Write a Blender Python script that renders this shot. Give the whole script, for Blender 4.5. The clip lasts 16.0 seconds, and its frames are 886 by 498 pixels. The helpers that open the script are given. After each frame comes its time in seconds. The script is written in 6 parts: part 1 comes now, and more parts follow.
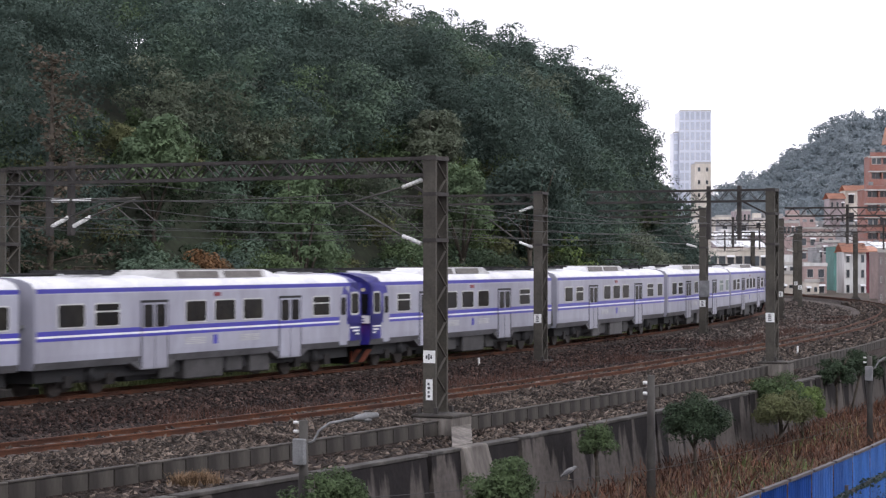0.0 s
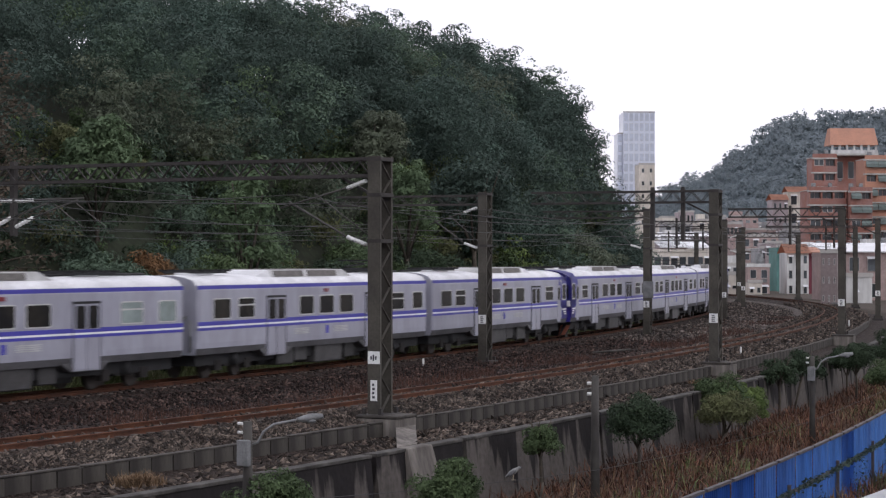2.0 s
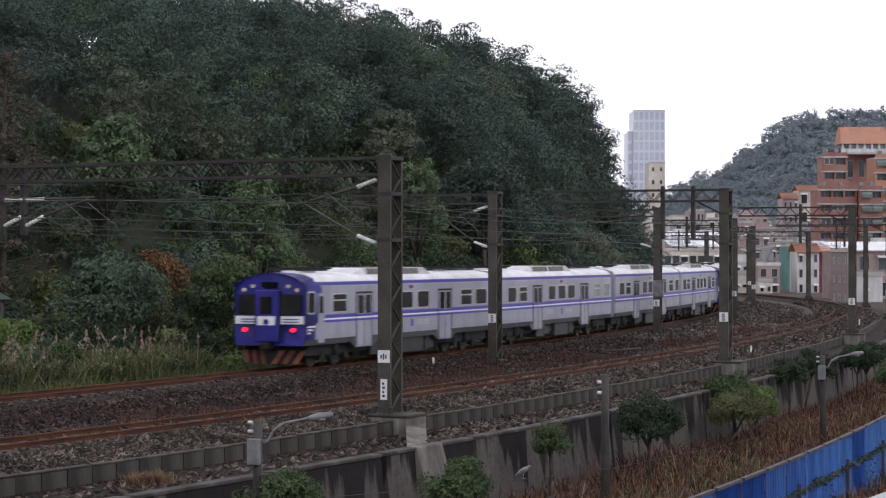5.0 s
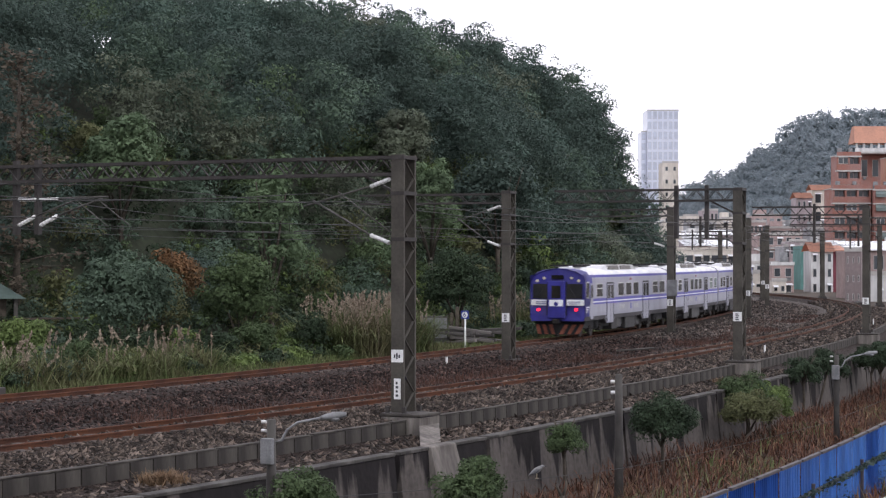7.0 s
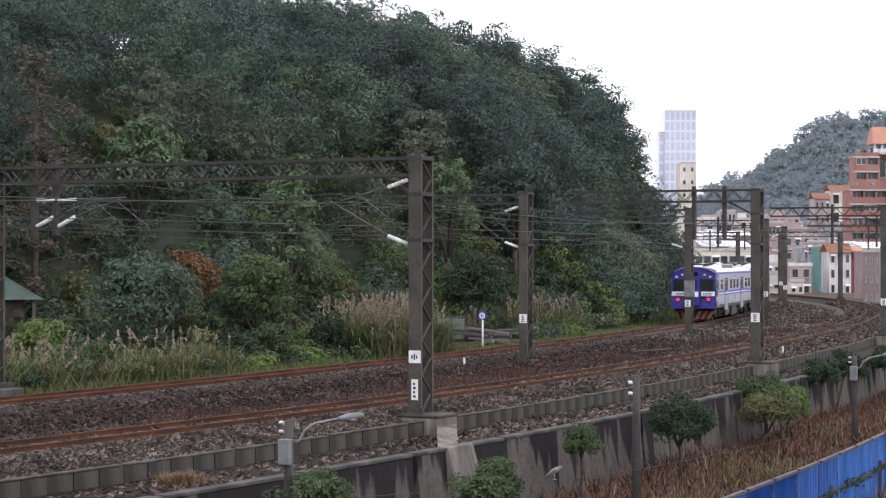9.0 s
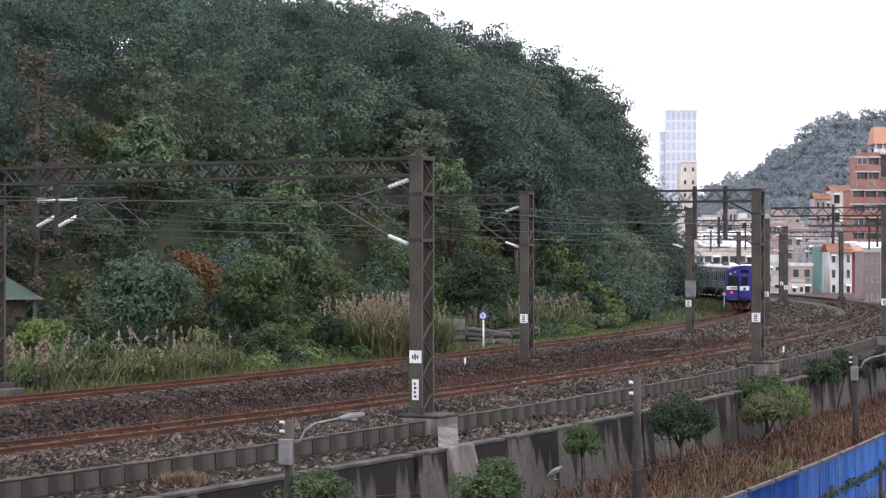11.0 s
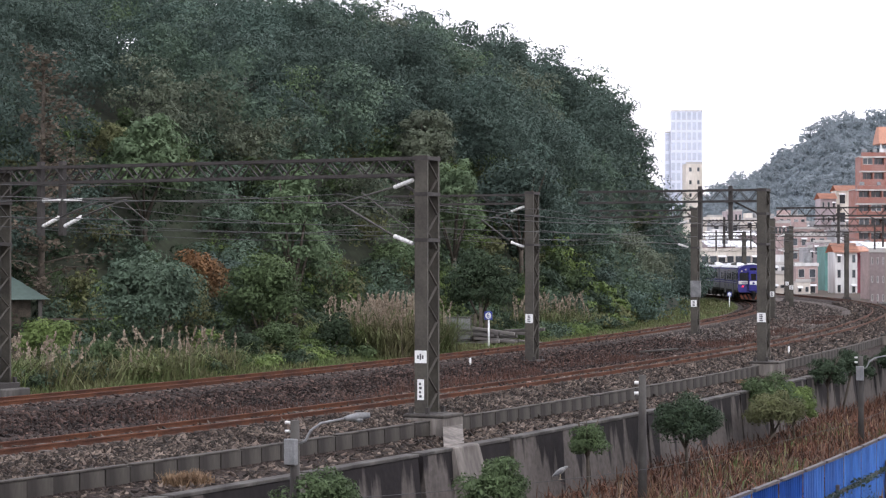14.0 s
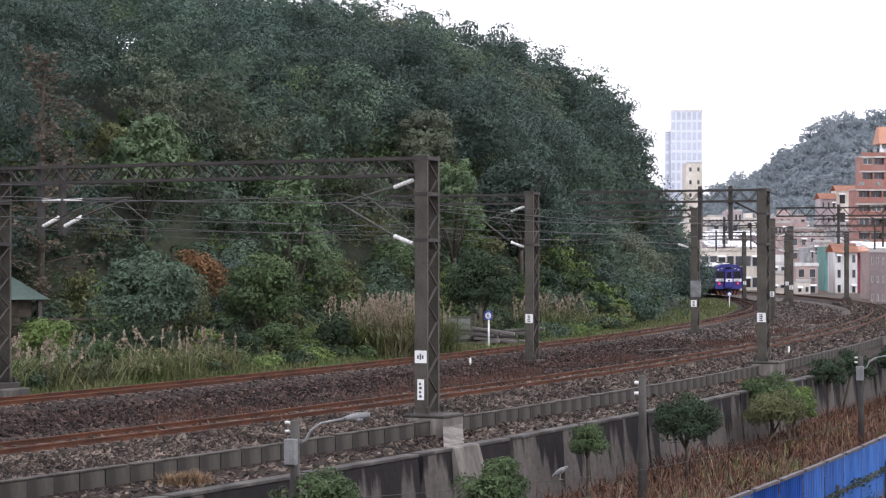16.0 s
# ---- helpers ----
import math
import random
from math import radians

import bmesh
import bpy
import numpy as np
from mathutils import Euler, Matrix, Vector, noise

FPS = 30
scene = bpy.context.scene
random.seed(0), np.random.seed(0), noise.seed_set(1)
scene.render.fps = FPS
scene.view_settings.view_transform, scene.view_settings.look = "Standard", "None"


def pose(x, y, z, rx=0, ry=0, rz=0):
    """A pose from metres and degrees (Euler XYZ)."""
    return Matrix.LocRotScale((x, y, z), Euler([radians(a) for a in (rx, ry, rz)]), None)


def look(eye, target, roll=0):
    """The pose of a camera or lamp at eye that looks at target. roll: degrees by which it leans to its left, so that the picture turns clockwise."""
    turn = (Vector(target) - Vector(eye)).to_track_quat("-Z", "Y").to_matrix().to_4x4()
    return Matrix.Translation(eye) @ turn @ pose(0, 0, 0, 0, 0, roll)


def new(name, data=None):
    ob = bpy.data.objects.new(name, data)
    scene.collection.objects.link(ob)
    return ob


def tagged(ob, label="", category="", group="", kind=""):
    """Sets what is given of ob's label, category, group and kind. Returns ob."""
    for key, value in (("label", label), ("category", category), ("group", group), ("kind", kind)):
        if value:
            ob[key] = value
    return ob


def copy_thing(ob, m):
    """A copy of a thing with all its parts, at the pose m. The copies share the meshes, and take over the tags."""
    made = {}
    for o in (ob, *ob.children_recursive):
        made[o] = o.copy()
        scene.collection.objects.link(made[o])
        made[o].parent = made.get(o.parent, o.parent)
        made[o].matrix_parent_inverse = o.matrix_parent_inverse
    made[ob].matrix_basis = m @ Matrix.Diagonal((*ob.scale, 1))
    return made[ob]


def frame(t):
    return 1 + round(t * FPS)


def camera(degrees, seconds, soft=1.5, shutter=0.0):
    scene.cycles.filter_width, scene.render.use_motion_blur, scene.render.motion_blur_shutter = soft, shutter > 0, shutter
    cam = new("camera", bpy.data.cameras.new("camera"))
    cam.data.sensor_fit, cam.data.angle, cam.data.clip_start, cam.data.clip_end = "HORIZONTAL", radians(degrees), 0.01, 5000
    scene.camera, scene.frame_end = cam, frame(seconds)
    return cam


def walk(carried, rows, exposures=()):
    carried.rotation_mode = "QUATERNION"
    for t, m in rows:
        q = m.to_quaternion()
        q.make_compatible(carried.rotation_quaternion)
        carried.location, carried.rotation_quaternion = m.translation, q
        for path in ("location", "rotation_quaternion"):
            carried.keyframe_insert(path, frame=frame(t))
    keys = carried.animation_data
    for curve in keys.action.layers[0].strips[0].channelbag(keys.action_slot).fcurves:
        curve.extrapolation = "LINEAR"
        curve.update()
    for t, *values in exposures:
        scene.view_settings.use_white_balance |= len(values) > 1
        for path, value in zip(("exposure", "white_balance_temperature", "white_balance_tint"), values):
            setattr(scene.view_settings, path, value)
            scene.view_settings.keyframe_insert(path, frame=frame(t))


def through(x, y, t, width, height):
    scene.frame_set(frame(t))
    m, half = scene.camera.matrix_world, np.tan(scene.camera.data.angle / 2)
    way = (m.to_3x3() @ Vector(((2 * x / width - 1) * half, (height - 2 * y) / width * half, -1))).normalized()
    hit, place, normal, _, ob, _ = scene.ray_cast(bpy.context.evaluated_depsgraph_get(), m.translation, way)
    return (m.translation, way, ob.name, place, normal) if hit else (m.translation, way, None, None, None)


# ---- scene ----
EYE = (0.0, 0.0, 3.974)
TILT = 90.348
# seconds, turn to the left and lift, in thousandths of a radian
PAN = [(0.0, 4.1, 0.0), (0.5, -4.3, 0.0), (1.0, -13.3, 0.0), (1.5, -20.1, 0.4), (2.0, -22.6, 0.4), (2.5, -20.4, 0.4), (3.0, -19.6, 0.0),
       (3.5, -19.6, 0.0), (4.0, -19.2, 0.0), (4.5, -18.7, -0.1), (5.5, -16.5, -0.2), (6.5, -13.3, -0.35), (7.0, -11.3, -0.4), (7.5, -10.0, -0.4),
       (8.0, -6.7, -0.4), (8.5, -4.2, 0.0), (9.0, -2.9, 0.0), (10.0, -2.6, 0.0), (11.5, -2.4, 0.0), (12.0, -1.6, 0.0), (12.5, -0.8, 0.0),
       (13.0, -0.4, 0.0), (14.0, 0.0, 0.0), (16.0, 0.0, 0.0)]
cam = camera(24.102, 16.0, soft=1.25, shutter=0.5)
walk(cam, [(t, pose(*EYE, TILT + math.degrees(lift / 1000), 0, math.degrees(turn / 1000))) for t, turn, lift in PAN],
     exposures=[(0.0, 0.38), (0.5, 0.26), (1.0, 0.12), (1.5, 0.0), (2.0, -0.12), (4.2, -0.15), (6.3, 0.2), (8.0, 0.46), (9.2, 0.66), (11.3, 0.78), (13.0, 0.8), (16.0, 0.8)])

# ---- light: a bright overcast sky ----
world = bpy.data.worlds.new("overcast_sky")
scene.world = world
world.use_nodes = True
wn, wl = world.node_tree.nodes, world.node_tree.links
sky = wn.new("ShaderNodeTexSky")
sky.sky_type, sky.sun_disc = "NISHITA", False
sky.sun_elevation, sky.sun_rotation = radians(48), radians(55)
sky.air_density, sky.dust_density = 1.0, 3.0
veil = wn.new("ShaderNodeMix")
veil.data_type = "RGBA"
veil.inputs[0].default_value = 0.86
wl.new(sky.outputs[0], veil.inputs[6])
veil.inputs[7].default_value = (10.0, 9.8, 10.9, 1)
wl.new(veil.outputs[2], wn["Background"].inputs[0])
wn["Background"].inputs[1].default_value = 0.125
sun_data = bpy.data.lights.new("sun", "SUN")
sun_data.energy, sun_data.angle, sun_data.color = 0.45, radians(25), (1.0, 0.97, 0.92)
sun = new("sun", sun_data)
sun.matrix_world = look((60, -40, 90), (0, 70, 0))


# ---- materials ----
def mat(name, col, rough=0.8, metal=0.0, var=0.3, scale=0.6, grain=12.0, bump=0.25, col2=None, each=0.0, island=0.0, stretch=(1, 1, 1), spec=0.4):
    m = bpy.data.materials.new(name)
    m.use_nodes = True
    n, l = m.node_tree.nodes, m.node_tree.links
    b = n["Principled BSDF"]
    b.inputs["Roughness"].default_value, b.inputs["Metallic"].default_value = rough, metal
    b.inputs["Specular IOR Level"].default_value = spec
    tc = n.new("ShaderNodeTexCoord")
    mp = n.new("ShaderNodeMapping")
    mp.inputs["Scale"].default_value = stretch
    l.new(tc.outputs["Object"], mp.inputs[0])
    big, fine = n.new("ShaderNodeTexNoise"), n.new("ShaderNodeTexNoise")
    big.inputs["Scale"].default_value, big.inputs["Detail"].default_value = scale, 4
    fine.inputs["Scale"].default_value, fine.inputs["Detail"].default_value = grain, 6
    l.new(mp.outputs[0], big.inputs[0])
    l.new(mp.outputs[0], fine.inputs[0])
    ramp = n.new("ShaderNodeMapRange")
    ramp.inputs[1].default_value, ramp.inputs[2].default_value = 0.38, 0.62
    l.new(big.outputs[0], ramp.inputs[0])
    mix = n.new("ShaderNodeMix")
    mix.data_type = "RGBA"
    c2 = col2 or tuple(c * (1 - var) for c in col)
    mix.inputs[6].default_value, mix.inputs[7].default_value = (*col, 1), (*c2, 1)
    l.new(ramp.outputs[0], mix.inputs[0])
    hsv = n.new("ShaderNodeHueSaturation")
    l.new(mix.outputs[2], hsv.inputs["Color"])
    val = n.new("ShaderNodeMapRange")
    val.inputs[1].default_value, val.inputs[2].default_value = 0.3, 0.7
    val.inputs[3].default_value, val.inputs[4].default_value = 1 - var * 0.6, 1 + var * 0.6
    l.new(fine.outputs[0], val.inputs[0])
    last = val.outputs[0]
    for amount, node, out in ((each, "ShaderNodeObjectInfo", "Random"), (island, "ShaderNodeNewGeometry", "Random Per Island")):
        if amount:
            src, rng, mul = n.new(node), n.new("ShaderNodeMapRange"), n.new("ShaderNodeMath")
            rng.inputs[3].default_value, rng.inputs[4].default_value = 1 - amount, 1 + amount
            if amount > 0.9:
                # many dark pieces and a few pale ones
                power = n.new("ShaderNodeMath")
                power.operation = "POWER"
                power.inputs[1].default_value = 2.6
                l.new(src.outputs[out], power.inputs[0])
                rng.inputs[3].default_value, rng.inputs[4].default_value = 0.3, 2.9
                l.new(power.outputs[0], rng.inputs[0])
            else:
                l.new(src.outputs[out], rng.inputs[0])
            mul.operation = "MULTIPLY"
            l.new(last, mul.inputs[0])
            l.new(rng.outputs[0], mul.inputs[1])
            last = mul.outputs[0]
    l.new(last, hsv.inputs["Value"])
    l.new(hsv.outputs[0], b.inputs["Base Color"])
    if bump:
        bp = n.new("ShaderNodeBump")
        bp.inputs["Strength"].default_value, bp.inputs["Distance"].default_value = bump, 0.02
        l.new(fine.outputs[0], bp.inputs["Height"])
        l.new(bp.outputs[0], b.inputs["Normal"])
    return m


def glow(name, col, strength):
    m = bpy.data.materials.new(name)
    m.use_nodes = True
    b = m.node_tree.nodes["Principled BSDF"]
    b.inputs["Base Color"].default_value = (*col, 1)
    b.inputs["Emission Color"].default_value = (*col, 1)
    b.inputs["Emission Strength"].default_value = strength
    return m


def leaf_mat(name, col, col2, through=0.25, island=0.4):
    m = mat(name, col, rough=0.75, var=0.35, scale=0.35, grain=2.0, bump=0, col2=col2, island=island, spec=0.15)
    n, l = m.node_tree.nodes, m.node_tree.links
    b = n["Principled BSDF"]
    tr, add = n.new("ShaderNodeBsdfTranslucent"), n.new("ShaderNodeMixShader")
    l.new(b.inputs["Base Color"].links[0].from_socket, tr.inputs[0])
    add.inputs[0].default_value = through
    l.new(b.outputs[0], add.inputs[1])
    l.new(tr.outputs[0], add.inputs[2])
    l.new(add.outputs[0], n["Material Output"].inputs[0])
    return m


def stained_wall_mat(name):
    """Board-marked concrete under a ragged dark stain that runs down from the coping."""
    m = bpy.data.materials.new(name)
    m.use_nodes = True
    n, l = m.node_tree.nodes, m.node_tree.links
    b = n["Principled BSDF"]
    b.inputs["Roughness"].default_value, b.inputs["Specular IOR Level"].default_value = 0.92, 0.25
    geo = n.new("ShaderNodeNewGeometry")
    tex = []
    for scale, detail in (((1.2, 1.2, 0.1), 5), ((3.2, 3.2, 0.16), 3), ((7, 7, 7), 5), ((0.5, 0.5, 0.5), 2)):
        mp, nz = n.new("ShaderNodeMapping"), n.new("ShaderNodeTexNoise")
        mp.inputs["Scale"].default_value = scale
        nz.inputs["Scale"].default_value, nz.inputs["Detail"].default_value = 1.0, detail
        l.new(geo.outputs["Position"], mp.inputs[0])
        l.new(mp.outputs[0], nz.inputs[0])
        tex.append(nz.outputs[0])

    def maths(op, a, c, clamp=False):
        k = n.new("ShaderNodeMath")
        k.operation, k.use_clamp = op, clamp
        for i, v in enumerate((a, c)):
            if isinstance(v, (int, float)):
                k.inputs[i].default_value = v
            else:
                l.new(v, k.inputs[i])
        return k.outputs[0]

    sep = n.new("ShaderNodeSeparateXYZ")
    l.new(geo.outputs["Position"], sep.inputs[0])
    depth = maths("MULTIPLY", maths("ADD", sep.outputs[2], 0.75), -0.62)
    reach = maths("ADD", maths("MULTIPLY", maths("SUBTRACT", tex[0], 0.36), 4.4), maths("MULTIPLY", maths("SUBTRACT", tex[1], 0.5), 0.9))
    stain = maths("MULTIPLY", maths("SUBTRACT", reach, depth), 3.5, True)
    mix, hue = n.new("ShaderNodeMix"), n.new("ShaderNodeHueSaturation")
    mix.data_type = "RGBA"
    mix.inputs[6].default_value, mix.inputs[7].default_value = (0.105, 0.093, 0.085, 1), (0.016, 0.0135, 0.014, 1)
    l.new(stain, mix.inputs[0])
    l.new(mix.outputs[2], hue.inputs["Color"])
    l.new(maths("ADD", maths("MULTIPLY", tex[2], 0.8), maths("MULTIPLY", tex[1], 0.9)), hue.inputs["Value"])
    l.new(hue.outputs[0], b.inputs["Base Color"])
    bp = n.new("ShaderNodeBump")
    bp.inputs["Strength"].default_value, bp.inputs["Distance"].default_value = 0.4, 0.02
    l.new(tex[2], bp.inputs["Height"])
    l.new(bp.outputs[0], b.inputs["Normal"])
    return m


def stony_mat(name, col, col2, pale, cell=11.0):
    """Packed crushed stone: each cell has its own tint and height."""
    m = mat(name, col, 0.95, var=0.3, scale=0.4, grain=9, bump=0, col2=col2, spec=0.2)
    n, l = m.node_tree.nodes, m.node_tree.links
    b = n["Principled BSDF"]
    vo, sep, ramp, mix, bp = n.new("ShaderNodeTexVoronoi"), n.new("ShaderNodeSeparateColor"), n.new("ShaderNodeMapRange"), n.new("ShaderNodeMix"), n.new("ShaderNodeBump")
    vo.inputs["Scale"].default_value = cell
    tc = n["Texture Coordinate"]
    l.new(tc.outputs["Object"], vo.inputs["Vector"])
    l.new(vo.outputs["Color"], sep.inputs[0])
    ramp.inputs[1].default_value, ramp.inputs[2].default_value = 0.45, 1.0
    l.new(sep.outputs[0], ramp.inputs[0])
    mix.data_type = "RGBA"
    l.new(ramp.outputs[0], mix.inputs[0])
    l.new(b.inputs["Base Color"].links[0].from_socket, mix.inputs[6])
    mix.inputs[7].default_value = (*pale, 1)
    l.new(mix.outputs[2], b.inputs["Base Color"])
    bp.inputs["Strength"].default_value, bp.inputs["Distance"].default_value, bp.invert = 1.0, 0.05, True
    l.new(vo.outputs["Distance"], bp.inputs["Height"])
    l.new(bp.outputs[0], b.inputs["Normal"])
    return m


M = dict(
    ballast=stony_mat("ballast", (0.022, 0.0155, 0.0125), (0.012, 0.0082, 0.007), (0.055, 0.041, 0.035)),
    ballast_grey=stony_mat("grey_ballast", (0.072, 0.06, 0.053), (0.042, 0.034, 0.03), (0.14, 0.122, 0.11), 7.0),
    stone=mat("ballast_stone", (0.085, 0.068, 0.056), 0.9, var=0.3, scale=1.2, grain=20, bump=0.3, col2=(0.03, 0.022, 0.018), island=0.98, spec=0.25),
    stone_dark=mat("rust_stained_stone", (0.056, 0.037, 0.031), 0.9, var=0.3, scale=1.2, grain=20, bump=0.3, col2=(0.024, 0.015, 0.013), island=0.95, spec=0.25),
    stone_grey=mat("grey_far_stone", (0.1, 0.085, 0.075), 0.9, var=0.3, scale=0.3, grain=20, bump=0.3, col2=(0.05, 0.038, 0.033), island=0.95, spec=0.25),
    soil=mat("hill_soil", (0.03, 0.038, 0.022), 0.95, var=0.5, scale=0.3, grain=3, bump=0.6, col2=(0.02, 0.024, 0.014)),
    waste=mat("waste_ground", (0.055, 0.036, 0.025), 0.95, var=0.5, scale=0.25, grain=3, bump=0.8, col2=(0.035, 0.028, 0.018)),
    verge=mat("verge_turf", (0.09, 0.105, 0.04), 0.95, var=0.4, scale=0.3, grain=5, bump=0.7, col2=(0.12, 0.1, 0.06)),
    rail=mat("rusty_rail", (0.105, 0.043, 0.023), 0.8, 0.0, var=0.35, scale=0.8, grain=20, bump=0.3, col2=(0.06, 0.027, 0.018), spec=0.2),
    sleeper=mat("concrete_sleeper", (0.11, 0.09, 0.08), 0.9, var=0.3, scale=2, grain=20, bump=0.3, each=0.2),
    concrete=mat("weathered_concrete", (0.072, 0.065, 0.056), 0.9, var=0.5, scale=1.1, grain=6, bump=0.4, col2=(0.03, 0.026, 0.023), stretch=(1, 1, 0.25), each=0.1),
    wall=stained_wall_mat("stained_retaining_concrete"),
    pale_wall=mat("pale_board_marked_concrete", (0.19, 0.172, 0.155), 0.92, var=0.45, scale=1.6, grain=9, bump=0.3, col2=(0.09, 0.08, 0.072), stretch=(1, 1, 0.2)),
    coping=mat("pale_concrete_coping", (0.085, 0.08, 0.073), 0.9, var=0.5, scale=0.9, grain=7, bump=0.3, col2=(0.03, 0.027, 0.025), stretch=(1, 1, 0.5)),
    steel=mat("painted_mast_steel", (0.074, 0.068, 0.056), 0.7, 0.1, var=0.3, scale=1.2, grain=15, bump=0.15, col2=(0.05, 0.045, 0.038)),
    steel_dark=mat("dark_lattice_steel", (0.045, 0.04, 0.038), 0.7, 0.1, var=0.3, scale=2, grain=15, bump=0.1),
    galv=mat("galvanised_steel", (0.22, 0.225, 0.23), 0.55, 0.3, var=0.3, scale=3, grain=30, bump=0.1),
    porcelain=mat("white_porcelain", (0.75, 0.75, 0.74), 0.3, var=0.1, scale=6, grain=30, bump=0.05),
    tubing=mat("weathered_steel_tube", (0.1, 0.096, 0.09), 0.6, 0.3, var=0.3, scale=3, grain=30, bump=0.1),
    wire=mat("weathered_wire", (0.04, 0.04, 0.04), 0.6, 0.3, var=0.2, bump=0),
    sign=mat("white_sign_enamel", (0.78, 0.79, 0.78), 0.5, var=0.12, scale=5, grain=40, bump=0.05),
    ink=mat("dark_lettering", (0.05, 0.05, 0.06), 0.6, var=0.1, bump=0),
    blue_sign=mat("blue_sign_enamel", (0.04, 0.06, 0.3), 0.5, var=0.15, bump=0.05),
    body=mat("train_body_paint", (0.36, 0.365, 0.435), 0.42, var=0.14, scale=0.7, grain=6, bump=0.04, col2=(0.29, 0.29, 0.345), stretch=(1, 1, 0.3)),
    roof=mat("train_roof_paint", (0.74, 0.745, 0.77), 0.5, var=0.2, scale=0.8, grain=8, bump=0.05),
    skirt=mat("train_grey_skirt", (0.1, 0.098, 0.105), 0.6, var=0.35, scale=1, grain=10, bump=0.1),
    stripe=mat("train_blue_stripe", (0.05, 0.045, 0.36), 0.4, var=0.12, scale=1, grain=8, bump=0.03),
    mask=mat("train_blue_front", (0.03, 0.027, 0.25), 0.4, var=0.25, scale=1, grain=8, bump=0.04),
    white=mat("train_white_stripe", (0.85, 0.86, 0.88), 0.4, var=0.08, scale=1, grain=8, bump=0.02),
    glass=mat("dark_window_glass", (0.008, 0.008, 0.009), 0.22, var=0.4, scale=0.7, grain=3, bump=0.02, col2=(0.02, 0.018, 0.015), each=0.5, spec=0.12),
    pane_pale=mat("pale_window_glass", (0.28, 0.34, 0.33), 0.15, var=0.3, scale=0.9, grain=4, bump=0.02, spec=0.6),
    rim=mat("window_rim", (0.6, 0.6, 0.58), 0.4, 0.3, var=0.15, bump=0.03),
    dark=mat("black_rubber", (0.02, 0.02, 0.022), 0.8, var=0.3, scale=2, grain=10, bump=0.1),
    bogie=mat("dusty_bogie_iron", (0.024, 0.021, 0.02), 0.8, 0.2, var=0.4, scale=2, grain=14, bump=0.3),
    box=mat("underfloor_box_paint", (0.055, 0.053, 0.054), 0.6, var=0.35, scale=1.5, grain=10, bump=0.1, each=0.5),
    wheel=mat("worn_wheel_steel", (0.06, 0.05, 0.045), 0.55, 0.5, var=0.3, scale=4, grain=20, bump=0.1),
    ac=mat("roof_unit_paint", (0.5, 0.5, 0.5), 0.6, var=0.25, scale=2, grain=12, bump=0.1),
    grille=mat("roof_grille", (0.16, 0.15, 0.14), 0.7, 0.2, var=0.3, scale=3, grain=30, bump=0.3),
    orange=mat("orange_guard_paint", (0.27, 0.085, 0.05), 0.65, var=0.45, scale=3, grain=12, bump=0.1),
    tail=glow("red_tail_light", (1.0, 0.02, 0.06), 1.3),
    red_lamp=mat("red_door_lamp", (0.2, 0.02, 0.03), 0.3, var=0.1, bump=0),
    head=mat("headlight_lens", (0.7, 0.62, 0.45), 0.2, var=0.1, bump=0),
    bark=mat("bark", (0.09, 0.075, 0.06), 0.95, var=0.4, scale=3, grain=20, bump=0.6),
    fence=mat("blue_sheet_metal", (0.085, 0.245, 0.62), 0.5, 0.05, var=0.35, scale=0.9, grain=8, bump=0.08, col2=(0.06, 0.175, 0.48), stretch=(1, 1, 0.2), each=0.05),
    fence_rim=mat("fence_capping", (0.09, 0.08, 0.09), 0.7, 0.1, var=0.4, scale=2, grain=12, bump=0.1),
)
# hillside leaf colours are lifted and blued to stand in for haze
LEAVES = [leaf_mat("leaf_" + n, c, c2, 0.22, 0.16) for n, c, c2 in (
    ("deep", (0.072, 0.104, 0.086), (0.052, 0.076, 0.064)), ("mid", (0.098, 0.142, 0.100), (0.070, 0.104, 0.078)),
    ("cool", (0.088, 0.132, 0.108), (0.062, 0.095, 0.080)), ("bright", (0.128, 0.182, 0.096), (0.095, 0.138, 0.080)),
    ("olive", (0.125, 0.146, 0.102), (0.090, 0.108, 0.080)), ("rust", (0.22, 0.108, 0.066), (0.13, 0.080, 0.055)))]
BUSH = [leaf_mat("bush_leaf_" + n, c, c2, 0.2, 0.3) for n, c, c2 in (
    ("deep", (0.044, 0.066, 0.038), (0.030, 0.046, 0.028)), ("mid", (0.076, 0.110, 0.050), (0.052, 0.076, 0.038)),
    ("cool", (0.080, 0.116, 0.080), (0.055, 0.082, 0.058)), ("bright", (0.135, 0.185, 0.062), (0.092, 0.132, 0.048)),
    ("olive", (0.130, 0.140, 0.066), (0.092, 0.098, 0.050)), ("rust", (0.16, 0.09, 0.045), (0.11, 0.075, 0.04)))]
M["reed"] = leaf_mat("reed_blade", (0.105, 0.142, 0.056), (0.125, 0.12, 0.065), 0.2, 0.5)
M["plume"] = leaf_mat("reed_plume", (0.34, 0.285, 0.225), (0.24, 0.195, 0.15), 0.3)
M["dry"] = leaf_mat("dry_grass", (0.135, 0.066, 0.043), (0.072, 0.04, 0.029), 0.2, 0.8)
M["needle"] = leaf_mat("brown_needle", (0.125, 0.102, 0.078), (0.09, 0.078, 0.06), 0.3)
M["weed"] = leaf_mat("dead_weed", (0.105, 0.056, 0.042), (0.06, 0.034, 0.028), 0.2)
M["straw"] = leaf_mat("straw_tuft", (0.3, 0.215, 0.13), (0.18, 0.12, 0.075), 0.2)


